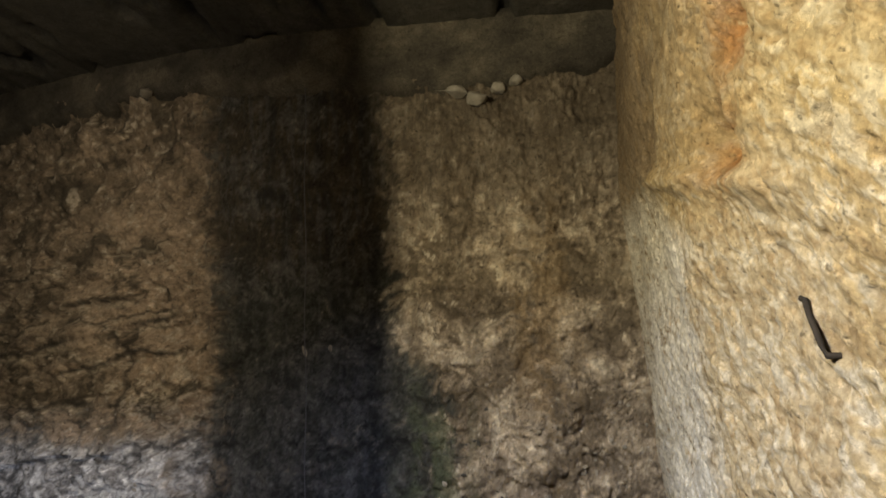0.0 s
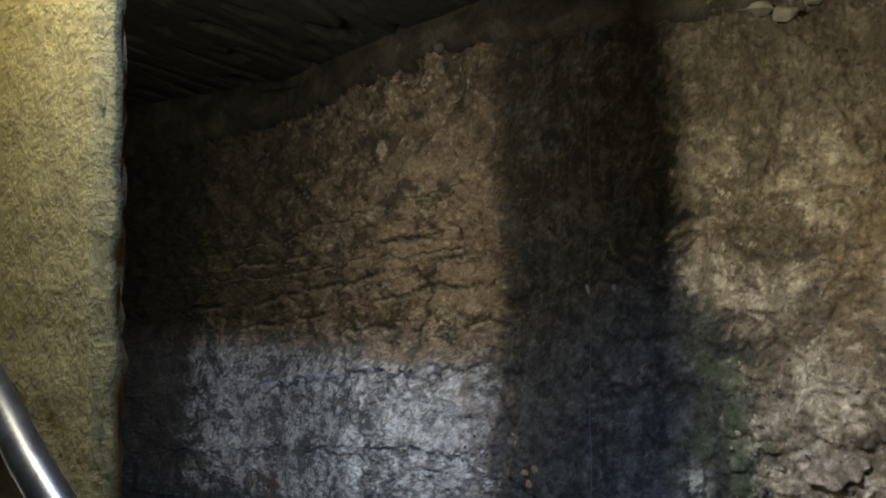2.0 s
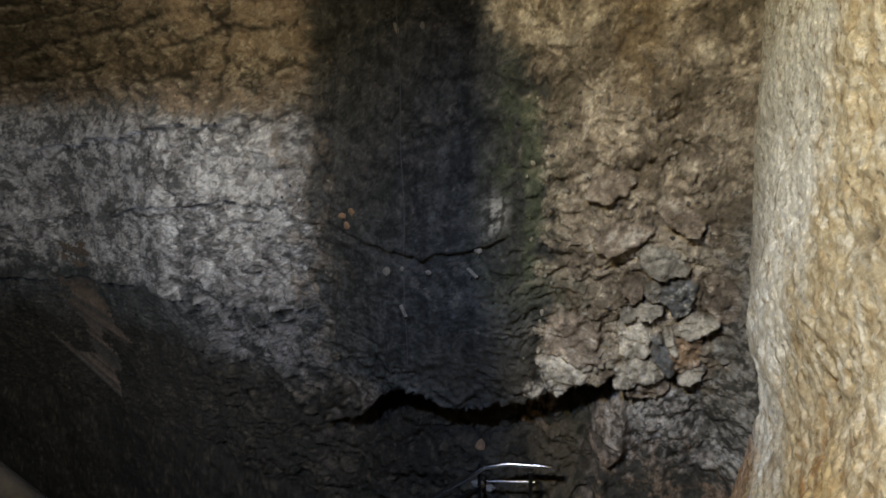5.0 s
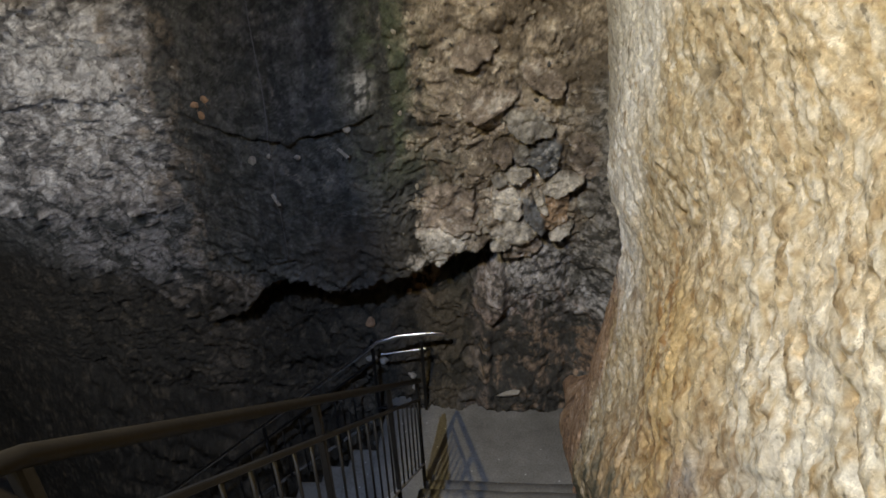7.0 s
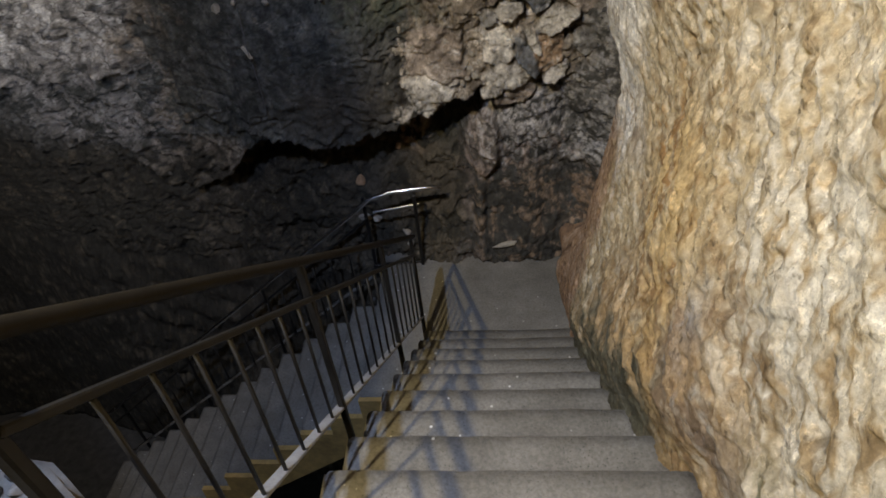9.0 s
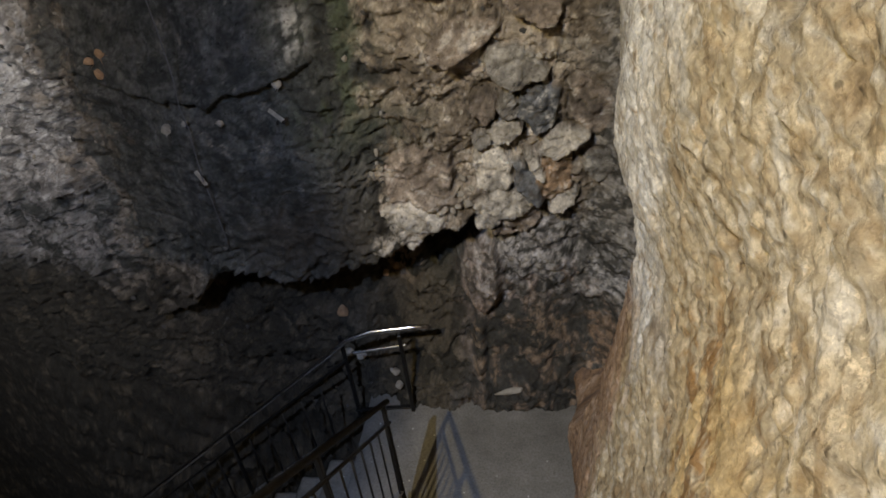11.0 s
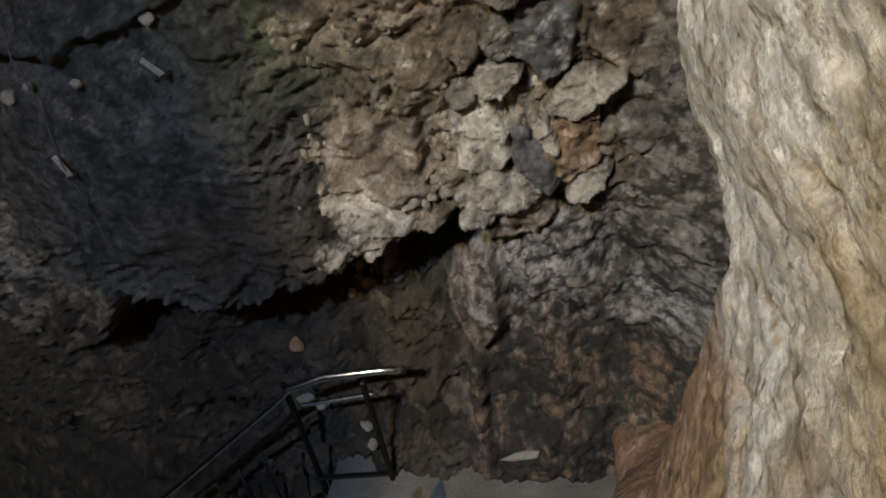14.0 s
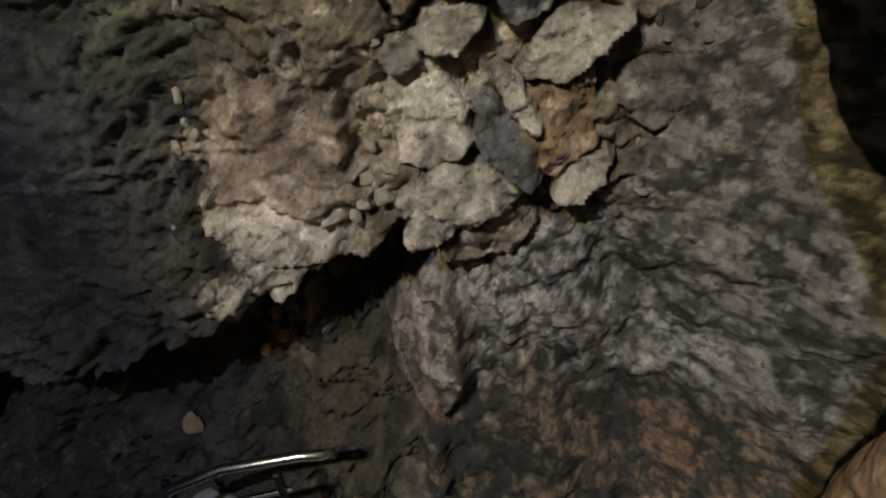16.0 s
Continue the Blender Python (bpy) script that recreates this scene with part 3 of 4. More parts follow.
    C = mix(C, tongue * smooth(0.0, 0.45, mott + 0.5 * (X - 0.28) / 0.15) * 0.7, (0.52, 0.46, 0.42))
    C = mix(C, tongue * smooth(-1.05, -1.2, Z) * 0.6, (0.42, 0.27, 0.18))
    C = mix(C, tongue * smooth(0.0, -0.4, mott) * 0.7, (0.10, 0.085, 0.07))
    drop = smooth(1.0, 0.75, np.sqrt(((X - 0.235) / 0.055) ** 2 + ((Z + 1.47) / 0.21) ** 2) + 0.3 * p1)
    C = mix(C, drop * smooth(-0.4, 0.2, p2 - 0.3) * 0.8, (0.34, 0.25, 0.17))
    # right-hand corner: grey mottle, its shade partly put into the colour
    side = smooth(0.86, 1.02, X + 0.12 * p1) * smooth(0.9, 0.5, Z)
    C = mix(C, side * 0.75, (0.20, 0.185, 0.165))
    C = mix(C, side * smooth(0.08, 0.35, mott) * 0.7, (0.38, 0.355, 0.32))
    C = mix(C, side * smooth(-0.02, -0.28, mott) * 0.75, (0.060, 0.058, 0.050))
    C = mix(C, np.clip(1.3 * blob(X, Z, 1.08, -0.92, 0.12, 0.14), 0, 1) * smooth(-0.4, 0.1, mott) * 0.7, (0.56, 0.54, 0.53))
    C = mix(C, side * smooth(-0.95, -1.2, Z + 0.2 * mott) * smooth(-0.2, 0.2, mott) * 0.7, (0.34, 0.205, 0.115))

    speck = fbm(X * 20, Z * 16, 4, 157, 0.68) + 0.3 * p1
    grain = np.maximum(corner, side)
    C = mix(C, grain * smooth(0.12, 0.34, speck) * 0.7, (0.055, 0.052, 0.047))
    C = mix(C, grain * smooth(-0.15, -0.40, speck) * smooth(-1.3, -0.9, Z) * 0.55, (0.52, 0.49, 0.465))

    # the faces of the broken blocks
    k = tone[..., 3]
    C = C * (1 - 0.9 * k[..., None]) + 0.9 * tone[..., :3] * k[..., None] * (1 + 0.30 * p1[..., None] + 0.35 * p2[..., None])
    C = mix(C, k * smooth(0.2, 0.6, flakes) * 0.6, (0.70, 0.66, 0.60))
    C = mix(C, k * smooth(-0.25, -0.6, flakes) * 0.6, (0.15, 0.125, 0.10))
    # pale broken edge along the crack
    lip = smooth(-0.30, -0.05, -np.abs(below)) * (below < 0) * smooth(-0.32, -0.2, X) * smooth(0.2, 0.1, X)
    C = mix(C, lip * smooth(-0.3, 0.25, p2 + 0.3 * flake2) * 0.75, (0.64, 0.60, 0.545))
    return C * (1 + 0.22 * p3[..., None])


def build_back_wall():
    xs = steps_of((-9.8, -7.8, 0.06), (-7.8, -2.0, 0.021), (-2.0, -0.5, 0.014), (-0.5, 1.9, 0.010), (1.9, 2.8, 0.05))
    zs = steps_of((-5.6, -2.1, 0.06), (-2.1, 0.6, 0.009), (0.6, 2.8, 0.015), (2.8, 4.45, 0.022))
    X, Z = np.meshgrid(xs, zs, indexing="ij")
    Y, below, strength = back_y(X, Z)
    Y = Y - back_relief(X, Z)
    # rib beside the seep
    Y = Y - 0.05 * smooth(0.10, 0.0, np.abs(X + 2.10 + 0.05 * fbm(Z * 2, Z * 0 + 1, 3, 171))) * smooth(1.7, 2.1, Z) * smooth(3.6, 3.1, Z)
    # dripstone tongue and drop over the landing
    Y = Y - 0.14 * smooth(1.05, 0.6, np.sqrt(((X - 0.28) / 0.16) ** 2 + ((Z + 0.95) / 0.30) ** 2) + 0.2 * fbm(X * 6, Z * 5, 4, 7))
    Y = Y - 0.09 * smooth(1.0, 0.3, np.sqrt(((X - 0.235) / 0.07) ** 2 + ((Z + 1.45) / 0.24) ** 2) + 0.2 * fbm(X * 6, Z * 5, 4, 9))
    tone = np.zeros(X.shape + (4,))
    for bx, bz, rx, rz, rot, out, tx, tz, colour in LARGE_BLOCKS + SMALL_BLOCKS:
        near = (np.abs(X - bx) < rx * 1.7 + rz) & (np.abs(Z - bz) < rz * 1.7 + rx)
        x0, z0 = X[near], Z[near]
        a = radians(rot)
        small = min(rx, rz)
        jx, jz = x0 - bx + 0.30 * small * fbm(x0 * 7, z0 * 7, 4, int(bx * 50) + 400), z0 - bz + 0.30 * small * fbm(x0 * 7, z0 * 7, 4, int(bz * 50) + 500)
        u, v = (jx * math.cos(a) + jz * math.sin(a)) / rx, (jz * math.cos(a) - jx * math.sin(a)) / rz
        p = np.maximum(np.maximum(np.abs(u), np.abs(v)), (np.abs(u) + np.abs(v)) * 0.74)
        k = smooth(1.05, 0.95, p)
        chip, _ = plates(x0, z0, 7, 9, 3, 611, 0.6)
        face = 3.31 - out + tx * u + tz * v + 0.012 * fbm(x0 * 8, z0 * 8, 5, 601) - 0.035 * chip
        Y[near] = Y[near] * (1 - k) + face * k + 0.022 * smooth(0.18, 0.0, np.abs(p - 1.10)) * (1 - k)
        tone[near, :3] = tone[near, :3] * (1 - k[:, None]) + np.array(colour) * k[:, None]
        tone[near, 3] = np.maximum(tone[near, 3], k)
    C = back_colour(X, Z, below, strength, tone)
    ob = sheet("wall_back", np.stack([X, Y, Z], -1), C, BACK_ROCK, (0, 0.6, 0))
    return tagged(ob, "broken grey-brown cave rock wall with dark seepage, painted-in shadow and open crack", "cave wall", kind="structure")


# height, and how far along the stairs the yellow face turns away there
TURN_Z, TURN_Y = (-1.9, -1.3, -0.7, -0.12, 0.12, 0.22, 0.32, 0.5), (2.85, 2.50, 2.36, 2.15, 2.08, 2.32, 3.1, 3.6)


def right_x(y, z):
    """Where the yellow rock face along the stairs stands."""
    zs = -SLOPE * np.clip(y, 0, 2.45)
    h = z - zs
    x = 0.90 - 0.08 * smooth(0.0, 1.0, y) + 0.05 * smooth(0.3, 0.0, h)
    x = x + 0.10 * smooth(0.1, 0.9, h) + 0.13 * smooth(0.7, 1.6, h) - 0.06 * smooth(2.0, 3.6, h)
    # beyond the last step the upper part turns away into the corner
    turn = np.interp(z, TURN_Z, TURN_Y)
    x = x + 1.5 * smooth(-0.02, 0.60, y - turn - 0.05 * vnoise(z * 4, z * 0, 205)) * smooth(-1.7, -1.15, z)
    x = x - np.interp(z, (-1.0, -0.7, -0.37, 0.0, 0.21, 0.44, 0.9, 1.6), (0.05, 0.08, 0.08, 0.08, 0.04, 0.10, 0.07, 0.0)) * np.exp(-((y - 2.05) / 0.45) ** 2)
    x = x - 0.10 * blob(y, z, 2.6, -1.35, 0.3, 0.4)
    return x, h


def build_right_wall():
    ys = steps_of((-3.45, -0.6, 0.06), (-0.6, 2.9, 0.011), (2.9, 4.2, 0.03))
    zs = steps_of((-2.4, -1.9, 0.05), (-1.9, 2.9, 0.011), (2.9, 4.45, 0.04))
    Y, Z = np.meshgrid(ys, zs, indexing="ij")
    X, h = right_x(Y, Z)
    # flakes lean down along the stairs
    u, v = Y * 0.78 + Z * 0.62, Z * 0.78 - Y * 0.62
    u, v = u + 0.06 * fbm(Y * 3, Z * 3, 3, 201), v + 0.05 * fbm(Y * 3, Z * 3, 3, 202)
    low = smooth(2.3, 1.3, Z)
    coarse, flake1 = plates(u, v, 2.6, 5.2, 4, 211, 0.64)
    fine, flake2 = plates(u, v, 8.5, 15.0, 3, 221, 0.66)
    rel = 0.055 * fbm(Y * 1.0, Z * 0.8, 3, 231) + (0.35 + 0.65 * low) * smooth(2.5, 1.2, Y + 0.35) ** 0.5 * (0.018 * coarse + 0.010 * fine) + 0.007 * fbm(Y * 24, Z * 24, 3, 241)
    pock = smooth(0.35, 0.65, fbm(Y * 9, Z * 10, 4, 251))
    rel = rel - 0.012 * pock
    # drilled and worn holes
    holes = 0 * Y
    for hy, hz, r, d in ((1.17, 2.43, 0.10, 0.09), (1.02, 2.36, 0.05, 0.06), (0.86, 2.68, 0.11, 0.08), (1.40, 1.74, 0.022, 0.06), (1.41, 1.66, 0.014, 0.05), (1.44, 1.58, 0.024, 0.06), (2.11, 1.51, 0.03, 0.05), (2.16, 1.36, 0.03, 0.05),
                         (2.86, 1.09, 0.04, 0.05), (1.84, 1.08, 0.03, 0.04), (1.16, 1.19, 0.035, 0.06), (1.28, 1.16, 0.03, 0.05), (0.31, 0.42, 0.026, 0.06), (-0.14, 0.54, 0.026, 0.05), (1.94, 0.71, 0.04, 0.05), (1.26, 0.65, 0.03, 0.04)):
        rel = rel - d * blob(Y, Z, hy, hz, r, r)
        holes = holes + (r < 0.045) * blob(Y, Z, hy, hz, r * 0.8, r)
    for hy, hz in ((0.0, 0.84), (-0.08, 0.80)):
        a, b = (Y - hy) * 0.78 + (Z - hz) * 0.62, (Z - hz) * 0.78 - (Y - hy) * 0.62
        rel = rel - 0.05 * blob(a, b, 0, 0, 0.07, 0.012)
    # worn shelf under the rusty pocket
    shelf = Z - 2.27 - 0.28 * (Y - 1.0)
    rel = rel + 0.05 * blob(shelf, shelf * 0, 0, 0, 0.05, 1) * smooth(0.6, 1.0, Y) * smooth(2.9, 2.2, Y)
    X = X - rel
    P = np.stack([X, Y, Z], -1)
    w = fbm(Y * 1.3, Z * 1.1, 4, 261)
    f = fbm(u * 3.0, v * 6.5, 6, 271, 0.66)
    f2 = fbm(u * 9, v * 26, 5, 275, 0.68)
    g = fbm(Y * 24, Z * 24, 3, 281)
    flakes = 0.45 * flake2 + 0.3 * flake1 + 0.45 * f2 + 0.3 * f
    C = np.zeros(X.shape + (3,)) + np.array((0.50, 0.405, 0.265))
    C = mix(C, smooth(0.0, 0.6, w + 0.3 * f) * 0.6, (0.45, 0.335, 0.17))
    C = mix(C, smooth(0.08, 0.38, flakes) * 0.75, (0.66, 0.60, 0.49))
    C = mix(C, smooth(-0.12, -0.42, flakes) * 0.7, (0.36, 0.25, 0.13))
    C = mix(C, smooth(-0.5, -0.8, flakes) * 0.7, (0.17, 0.115, 0.06))
    # pale wash beside the upper steps
    wash = np.clip(1.3 * blob(Y, Z, -0.05, 0.62, 0.45, 0.42), 0, 1)
    C = mix(C, wash * smooth(-0.5, 0.2, flakes) * 0.7, (0.66, 0.625, 0.54))
    # ochre stain, orange streaks and a slate-grey patch low down
    ochre = np.maximum(blob(Y, Z, 1.0, 0.26, 0.42, 0.30), np.maximum(blob(Y, Z, 0.66, 0.06, 0.26, 0.24), 0.9 * blob(Y, Z, 0.42, -0.06, 0.14, 0.14)))
    C = mix(C, np.clip(1.5 * ochre * smooth(-0.35, 0.25, f + 0.4 * w + 0.1), 0, 1) * 0.8, (0.47, 0.315, 0.13))
    C = mix(C, np.clip(1.6 * ochre * smooth(0.0, 0.4, flakes), 0, 1) * 0.7, (0.60, 0.43, 0.21))
    C = mix(C, np.clip(1.6 * ochre * smooth(-0.1, -0.5, flakes + 0.2 * w), 0, 1) * 0.8, (0.27, 0.135, 0.04))
    grey = np.clip(1.5 * blob(Y, Z, 0.38, 0.17, 0.10, 0.17) + blob(Y, Z, 0.12, 0.05, 0.18, 0.14), 0, 1)
    C = mix(C, grey * smooth(-0.6, 0.0, 0.5 * f2 + w + 0.2) * 0.8, (0.25, 0.235, 0.235))
    # dark green algae along the foot
    seepage = smooth(0.92, 0.50, h + 0.25 * f + 0.15 * w) * smooth(-0.2, 0.3, Y) * smooth(1.7, 1.2, Y)
    C = mix(C, seepage * smooth(-0.45, 0.2, f + 0.3 * flakes) * 0.75, (0.40, 0.255, 0.115))
    C = mix(C, seepage * smooth(0.05, -0.35, flakes + 0.3 * f) * 0.7, (0.21, 0.125, 0.06))
    algae = smooth(0.44, 0.18, h + 0.18 * f + 0.08 * w) * smooth(0.25, 0.6, Y)
    C = mix(C, algae * smooth(-0.9, -0.2, flakes + 0.3) * 0.9, (0.062, 0.066, 0.048))
    C = mix(C, algae * smooth(0.3, 0.7, flakes) * 0.7, (0.30, 0.235, 0.15))
    C = mix(C, np.clip(1.2 * blob(Y, Z, -0.1, 0.22, 0.12, 0.14), 0, 1) * smooth(0.1, -0.4, flakes) * 0.7, (0.16, 0.18, 0.13))
    # rusty brown foot at the turn of the wall
    rusty = smooth(1.65, 2.0, Y + 0.2 * f) * smooth(0.24, -0.12, Z + 0.15 * w + 0.1 * f)
    C = mix(C, rusty * 0.9, (0.37, 0.225, 0.135))
    C = mix(C, rusty * smooth(0.15, 0.5, flakes) * 0.7, (0.56, 0.42, 0.32))
    C = mix(C, rusty * smooth(-0.15, -0.5, flakes) * 0.75, (0.14, 0.095, 0.075))
    C = mix(C, np.clip(1.3 * blob(Y, Z, 1.98, 0.02, 0.12, 0.10), 0, 1) * smooth(-0.4, 0.1, f) * 0.7, (0.42, 0.25, 0.12))
    C = mix(C, np.clip(1.3 * blob(Y, Z, 1.62, 0.08, 0.14, 0.10), 0, 1) * 0.25, (0.34, 0.32, 0.34))
    # pale lime edge at the corner
    lime = smooth(1.5, 1.95, Y + 0.25 * w + 0.15 * f) * smooth(-0.25, 0.12, Z + 0.15 * f) * smooth(2.5, 2.2, Z - 0.28 * (Y - 1.8) + 0.1 * w)
    C = mix(C, lime * smooth(-0.7, -0.2, flakes) * 0.9, (0.80, 0.765, 0.70))
    C = mix(C, lime * smooth(-0.25, -0.6, flakes + 0.2 * w) * 0.35, (0.40, 0.33, 0.25))
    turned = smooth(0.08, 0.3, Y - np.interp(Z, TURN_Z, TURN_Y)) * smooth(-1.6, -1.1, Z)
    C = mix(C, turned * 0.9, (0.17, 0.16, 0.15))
    C = mix(C, turned * smooth(0.0, 0.5, flakes + 0.3 * g) * 0.7, (0.36, 0.33, 0.30))
    # brown, pitted rock high up over the shelf, the lamp's fall-off painted in too
    high = smooth(-0.05, 0.12, shelf + 0.08 * f + 0.06 * w)
    C = mix(C, high * smooth(0.7, 1.1, Y) * 0.55, (0.33, 0.24, 0.14))
    C = mix(C, smooth(1.9, 2.6, Y + 0.3 * f) * smooth(2.5, 2.8, Z) * 0.7, (0.22, 0.16, 0.105))
    C = mix(C, pock * smooth(1.3, 1.9, Z) * 0.5, (0.30, 0.21, 0.11))
    rust = np.clip(1.3 * blob(Y, Z, 1.10, 2.40, 0.14, 0.11) + blob(Y, Z, 0.88, 2.68, 0.15, 0.13), 0, 1)
    C = mix(C, rust * smooth(-0.6, 0.1, f + 0.5 * g) * 0.9, (0.30, 0.135, 0.045))
    C = mix(C, blob(Y, Z, 1.18, 1.17, 0.09, 0.08) * 0.6, (0.12, 0.09, 0.05))
    # dark insides of the small holes, painted into the colour
    C = mix(C, smooth(0.3, 0.7, holes) * 0.85, (0.06, 0.045, 0.03))
    C = C * (1 + 0.18 * g[..., None])
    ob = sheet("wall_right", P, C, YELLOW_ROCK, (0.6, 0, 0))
    return tagged(ob, "rough pale yellow limestone face beside the stairs", "rock wall", kind="structure")


def build_ceiling():
    xs = steps_of((-9.8, 1.9, 0.035))
    ys = steps_of((-3.5, 0.5, 0.2), (0.5, 3.9, 0.05), (3.9, 6.5, 0.2))
    X, Y = np.meshgrid(xs, ys, indexing="ij")
    board = np.floor((X + 0.02 * Y) / 0.17)
    tone = hash2(board, board * 0, 301)
    edge = np.abs((X + 0.02 * Y) / 0.17 - board - 0.5)
    Z = 4.15 - 0.07 * (X - 0.0) + 0.012 * tone - 0.012 * smooth(0.44, 0.5, edge) + 0.012 * fbm(X * 2, Y * 2, 3, 311)
    gap = smooth(0.30, 0.5, vnoise(X * 5.5, Y * 1.6, 321)) * smooth(1.0, 1.6, Y)
    Z = Z + 0.10 * gap
    C = np.zeros(X.shape + (3,)) + np.array((0.075, 0.070, 0.060))
    C = C * (0.75 + 0.5 * tone[..., None])
    # the gaps' dark depth is put into the colour too
    C = mix(C, gap * 0.8, (0.03, 0.03, 0.03))
    P = np.stack([X, Y, Z], -1)[:, ::-1]
    ob = sheet("ceiling", P, C[:, ::-1], CEILING_CONCRETE, (0, 0, 0.3))
    return tagged(ob, "dark board-marked concrete ceiling with broken gaps", "ceiling", kind="structure")


def build_ceiling_beam():
    """The concrete edge beam that caps the rock, with a ragged lower lip."""
    xs = steps_of((-9.7, 1.5, 0.03))
    vs = np.linspace(0, 1, 14)
    X, V = np.meshgrid(xs, vs, indexing="ij")
    low = np.interp(X, (-8, -5.4, -2.8, -1.7, -0.1, 1.1), (4.0, 4.02, 4.06, 3.88, 3.65, 3.74)) + 0.05 * fbm(X * 2.5, X * 0, 4, 331) - 0.04 * smooth(0.3, 0.6, vnoise(X * 3, X * 0, 332))
    top = 4.22 - 0.07 * X
    Z = low + (top - low) * V
    Y0, _, _ = back_y(X, Z)
    Y = Y0 - 0.10 + 0.012 * fbm(X * 4, Z * 4, 4, 341) + 0.10 * smooth(0.16, 0.0, V)
    C = np.zeros(X.shape + (3,)) + np.array((0.085, 0.076, 0.062))
    n = fbm(X * 2.2, Z * 3, 4, 351)
    C = mix(C, smooth(0.1, 0.5, n) * 0.6, (0.16, 0.14, 0.11))
    C = mix(C, smooth(0.0, -0.5, n) * 0.7, (0.045, 0.04, 0.035))
    ob = sheet("ceiling_beam", np.stack([X, Y, Z], -1), C, CEILING_CONCRETE, (0, 0.3, 0))
    return tagged(ob, "ragged concrete edge beam over the rock", "beam", kind="structure")


WALL_BACK = build_back_wall()
WALL_RIGHT = build_right_wall()
build_ceiling()
build_ceiling_beam()

# ---------------------------------------------------------------- plain closing walls and the cave floor
def structure_box(name, label, box, material, cuts=6, jitter=0.01):
    ob = part(name, worn_box(*box, cuts=cuts, bevel=0.01, jitter=jitter, seed=len(name)), material)
    return tagged(ob, label, name.split("_")[0], kind="structure")


structure_box("wall_left", "plain dark wall closing the cave", (-10.2, -9.7, -3.8, 7.0, -5.7, 5.2), DARK_STONE)
structure_box("floor_pit", "dark earth floor far below the stairs", (-10.2, 2.8, -3.8, 7.0, -5.9, -5.6), DARK_STONE)
structure_box("wall_rear", "plain plaster wall behind the landing", (-10.1, 1.9, -3.75, -3.45, -5.7, 4.9), WALL_PLASTER)

# ---------------------------------------------------------------- stairs
def empty(name, label, category, kind="", at=(0, 0, 0), group=""):
    ob = new(name)
    ob.location = at
    return tagged(ob, label, category, group, kind)


landing_up = empty("upper_landing", "grey speckled concrete upper landing", "landing", "structure")
part("slab", worn_box(-1.6, 1.15, -3.45, -0.46, -0.22, 0.0, 16, 0.012, 0.004, 3), STAIR, landing_up)
part("slab", worn_box(-0.15, 1.15, -0.459, 0.0, -0.22, 0.0, 16, 0.012, 0.004, 5), STAIR, landing_up)
landing_low = part("floor_lower_landing", worn_box(-0.58, 1.5, 1.78, 3.6, LOW - 0.2, LOW, 16, 0.012, 0.004, 4), STAIR)
tagged(landing_low, "grey concrete lower landing at the rock wall", "landing", kind="structure")

main = empty("concrete_stairs", "worn grey concrete stairs along the rock wall", "stairs", "structure")
for i in range(1, 10):
    end = 0.97 - 0.08 * min(1, (i - 1) / 3)
    part("step", worn_box(-0.15, end, (i - 1) * GOING - 0.06, i * GOING, -i * RISE - 0.21, -i * RISE, 16, 0.011, 0.005, i), STAIR, main)

low_flight = empty("lower_stairs", "concrete stairs going down, warm lamplight painted on the side", "stairs", "structure")
for k in range(1, 14):
    part("step", worn_box(-0.58 - k * GOING, -0.58 - (k - 1) * GOING + 0.05, 1.80, 2.84, LOW - k * RISE - 0.2, LOW - k * RISE, 10, 0.01, 0.005, 40 + k), STAIR, low_flight)


def stair_side(y0, y1, x0, n, z0):
    """The side of a flight: saw-toothed above, straight below."""
    bm = bmesh.new()
    top = [(x0 + 0.3, z0)]
    for k in range(n):
        top += [(x0 - k * GOING, z0 - k * RISE), (x0 - k * GOING, z0 - (k + 1) * RISE)]
    end = x0 - n * GOING
    top += [(end, z0 - n * RISE)]
    outline = top + [(end, z0 - n * RISE - 0.30), (x0 + 0.3, z0 - 0.30 + 0.3 * SLOPE * 0)]
    a = [bm.verts.new((x, y0, z - 0.004)) for x, z in outline]
    b = [bm.verts.new((x, y1, z - 0.004)) for x, z in outline]
    bm.faces.new(a)
    bm.faces.new(b[::-1])
    for j in range(len(a)):
        bm.faces.new((a[j], b[j], b[(j + 1) % len(a)], a[(j + 1) % len(a)]))
    bmesh.ops.recalc_face_normals(bm, faces=bm.faces)
    return bm


part("stair_side", stair_side(1.76, 1.797, -0.58, 13, LOW), WARM_LIT_SIDE, low_flight, "concrete stair side with warm lamplight painted in")

up_flight = empty("upper_stairs", "concrete stairs going up from the landing", "stairs", "structure")
for k in range(1, 14):
    part("step", worn_box(-0.55 - k * GOING, -0.55 - (k - 1) * GOING, -1.5, -0.58, k * RISE - 0.32, k * RISE, 8, 0.01, 0.005, 70 + k), STAIR, up_flight)

# stucco pillar and the ledge behind it
def build_pillar():
    body = worn_box(-1.884, -0.725, -0.385, -0.33, -5.6, 4.6, 24, 0.015, 0.004, 9)
    long = [e for e in body.edges if abs(e.verts[0].co.z - e.verts[1].co.z) > 1]
    bmesh.ops.subdivide_edges(body, edges=long, cuts=260)
    for v in body.verts:
        q = v.co * 14
        v.co += noise.noise_vector(q) * 0.007 + noise.noise_vector(v.co * 34) * 0.010
        v.co.x -= (0.035 + 0.085 * max(-1.0, min(0.9, v.co.z - 1.87))) * max(0.0, min(1.0, (v.co.x + 1.5) / 0.7))
    ob = part("stucco_pillar", body, STUCCO)
    return tagged(ob, "ochre rough-cast stucco pillar beside the stairs", "pillar", kind="structure")


build_pillar()
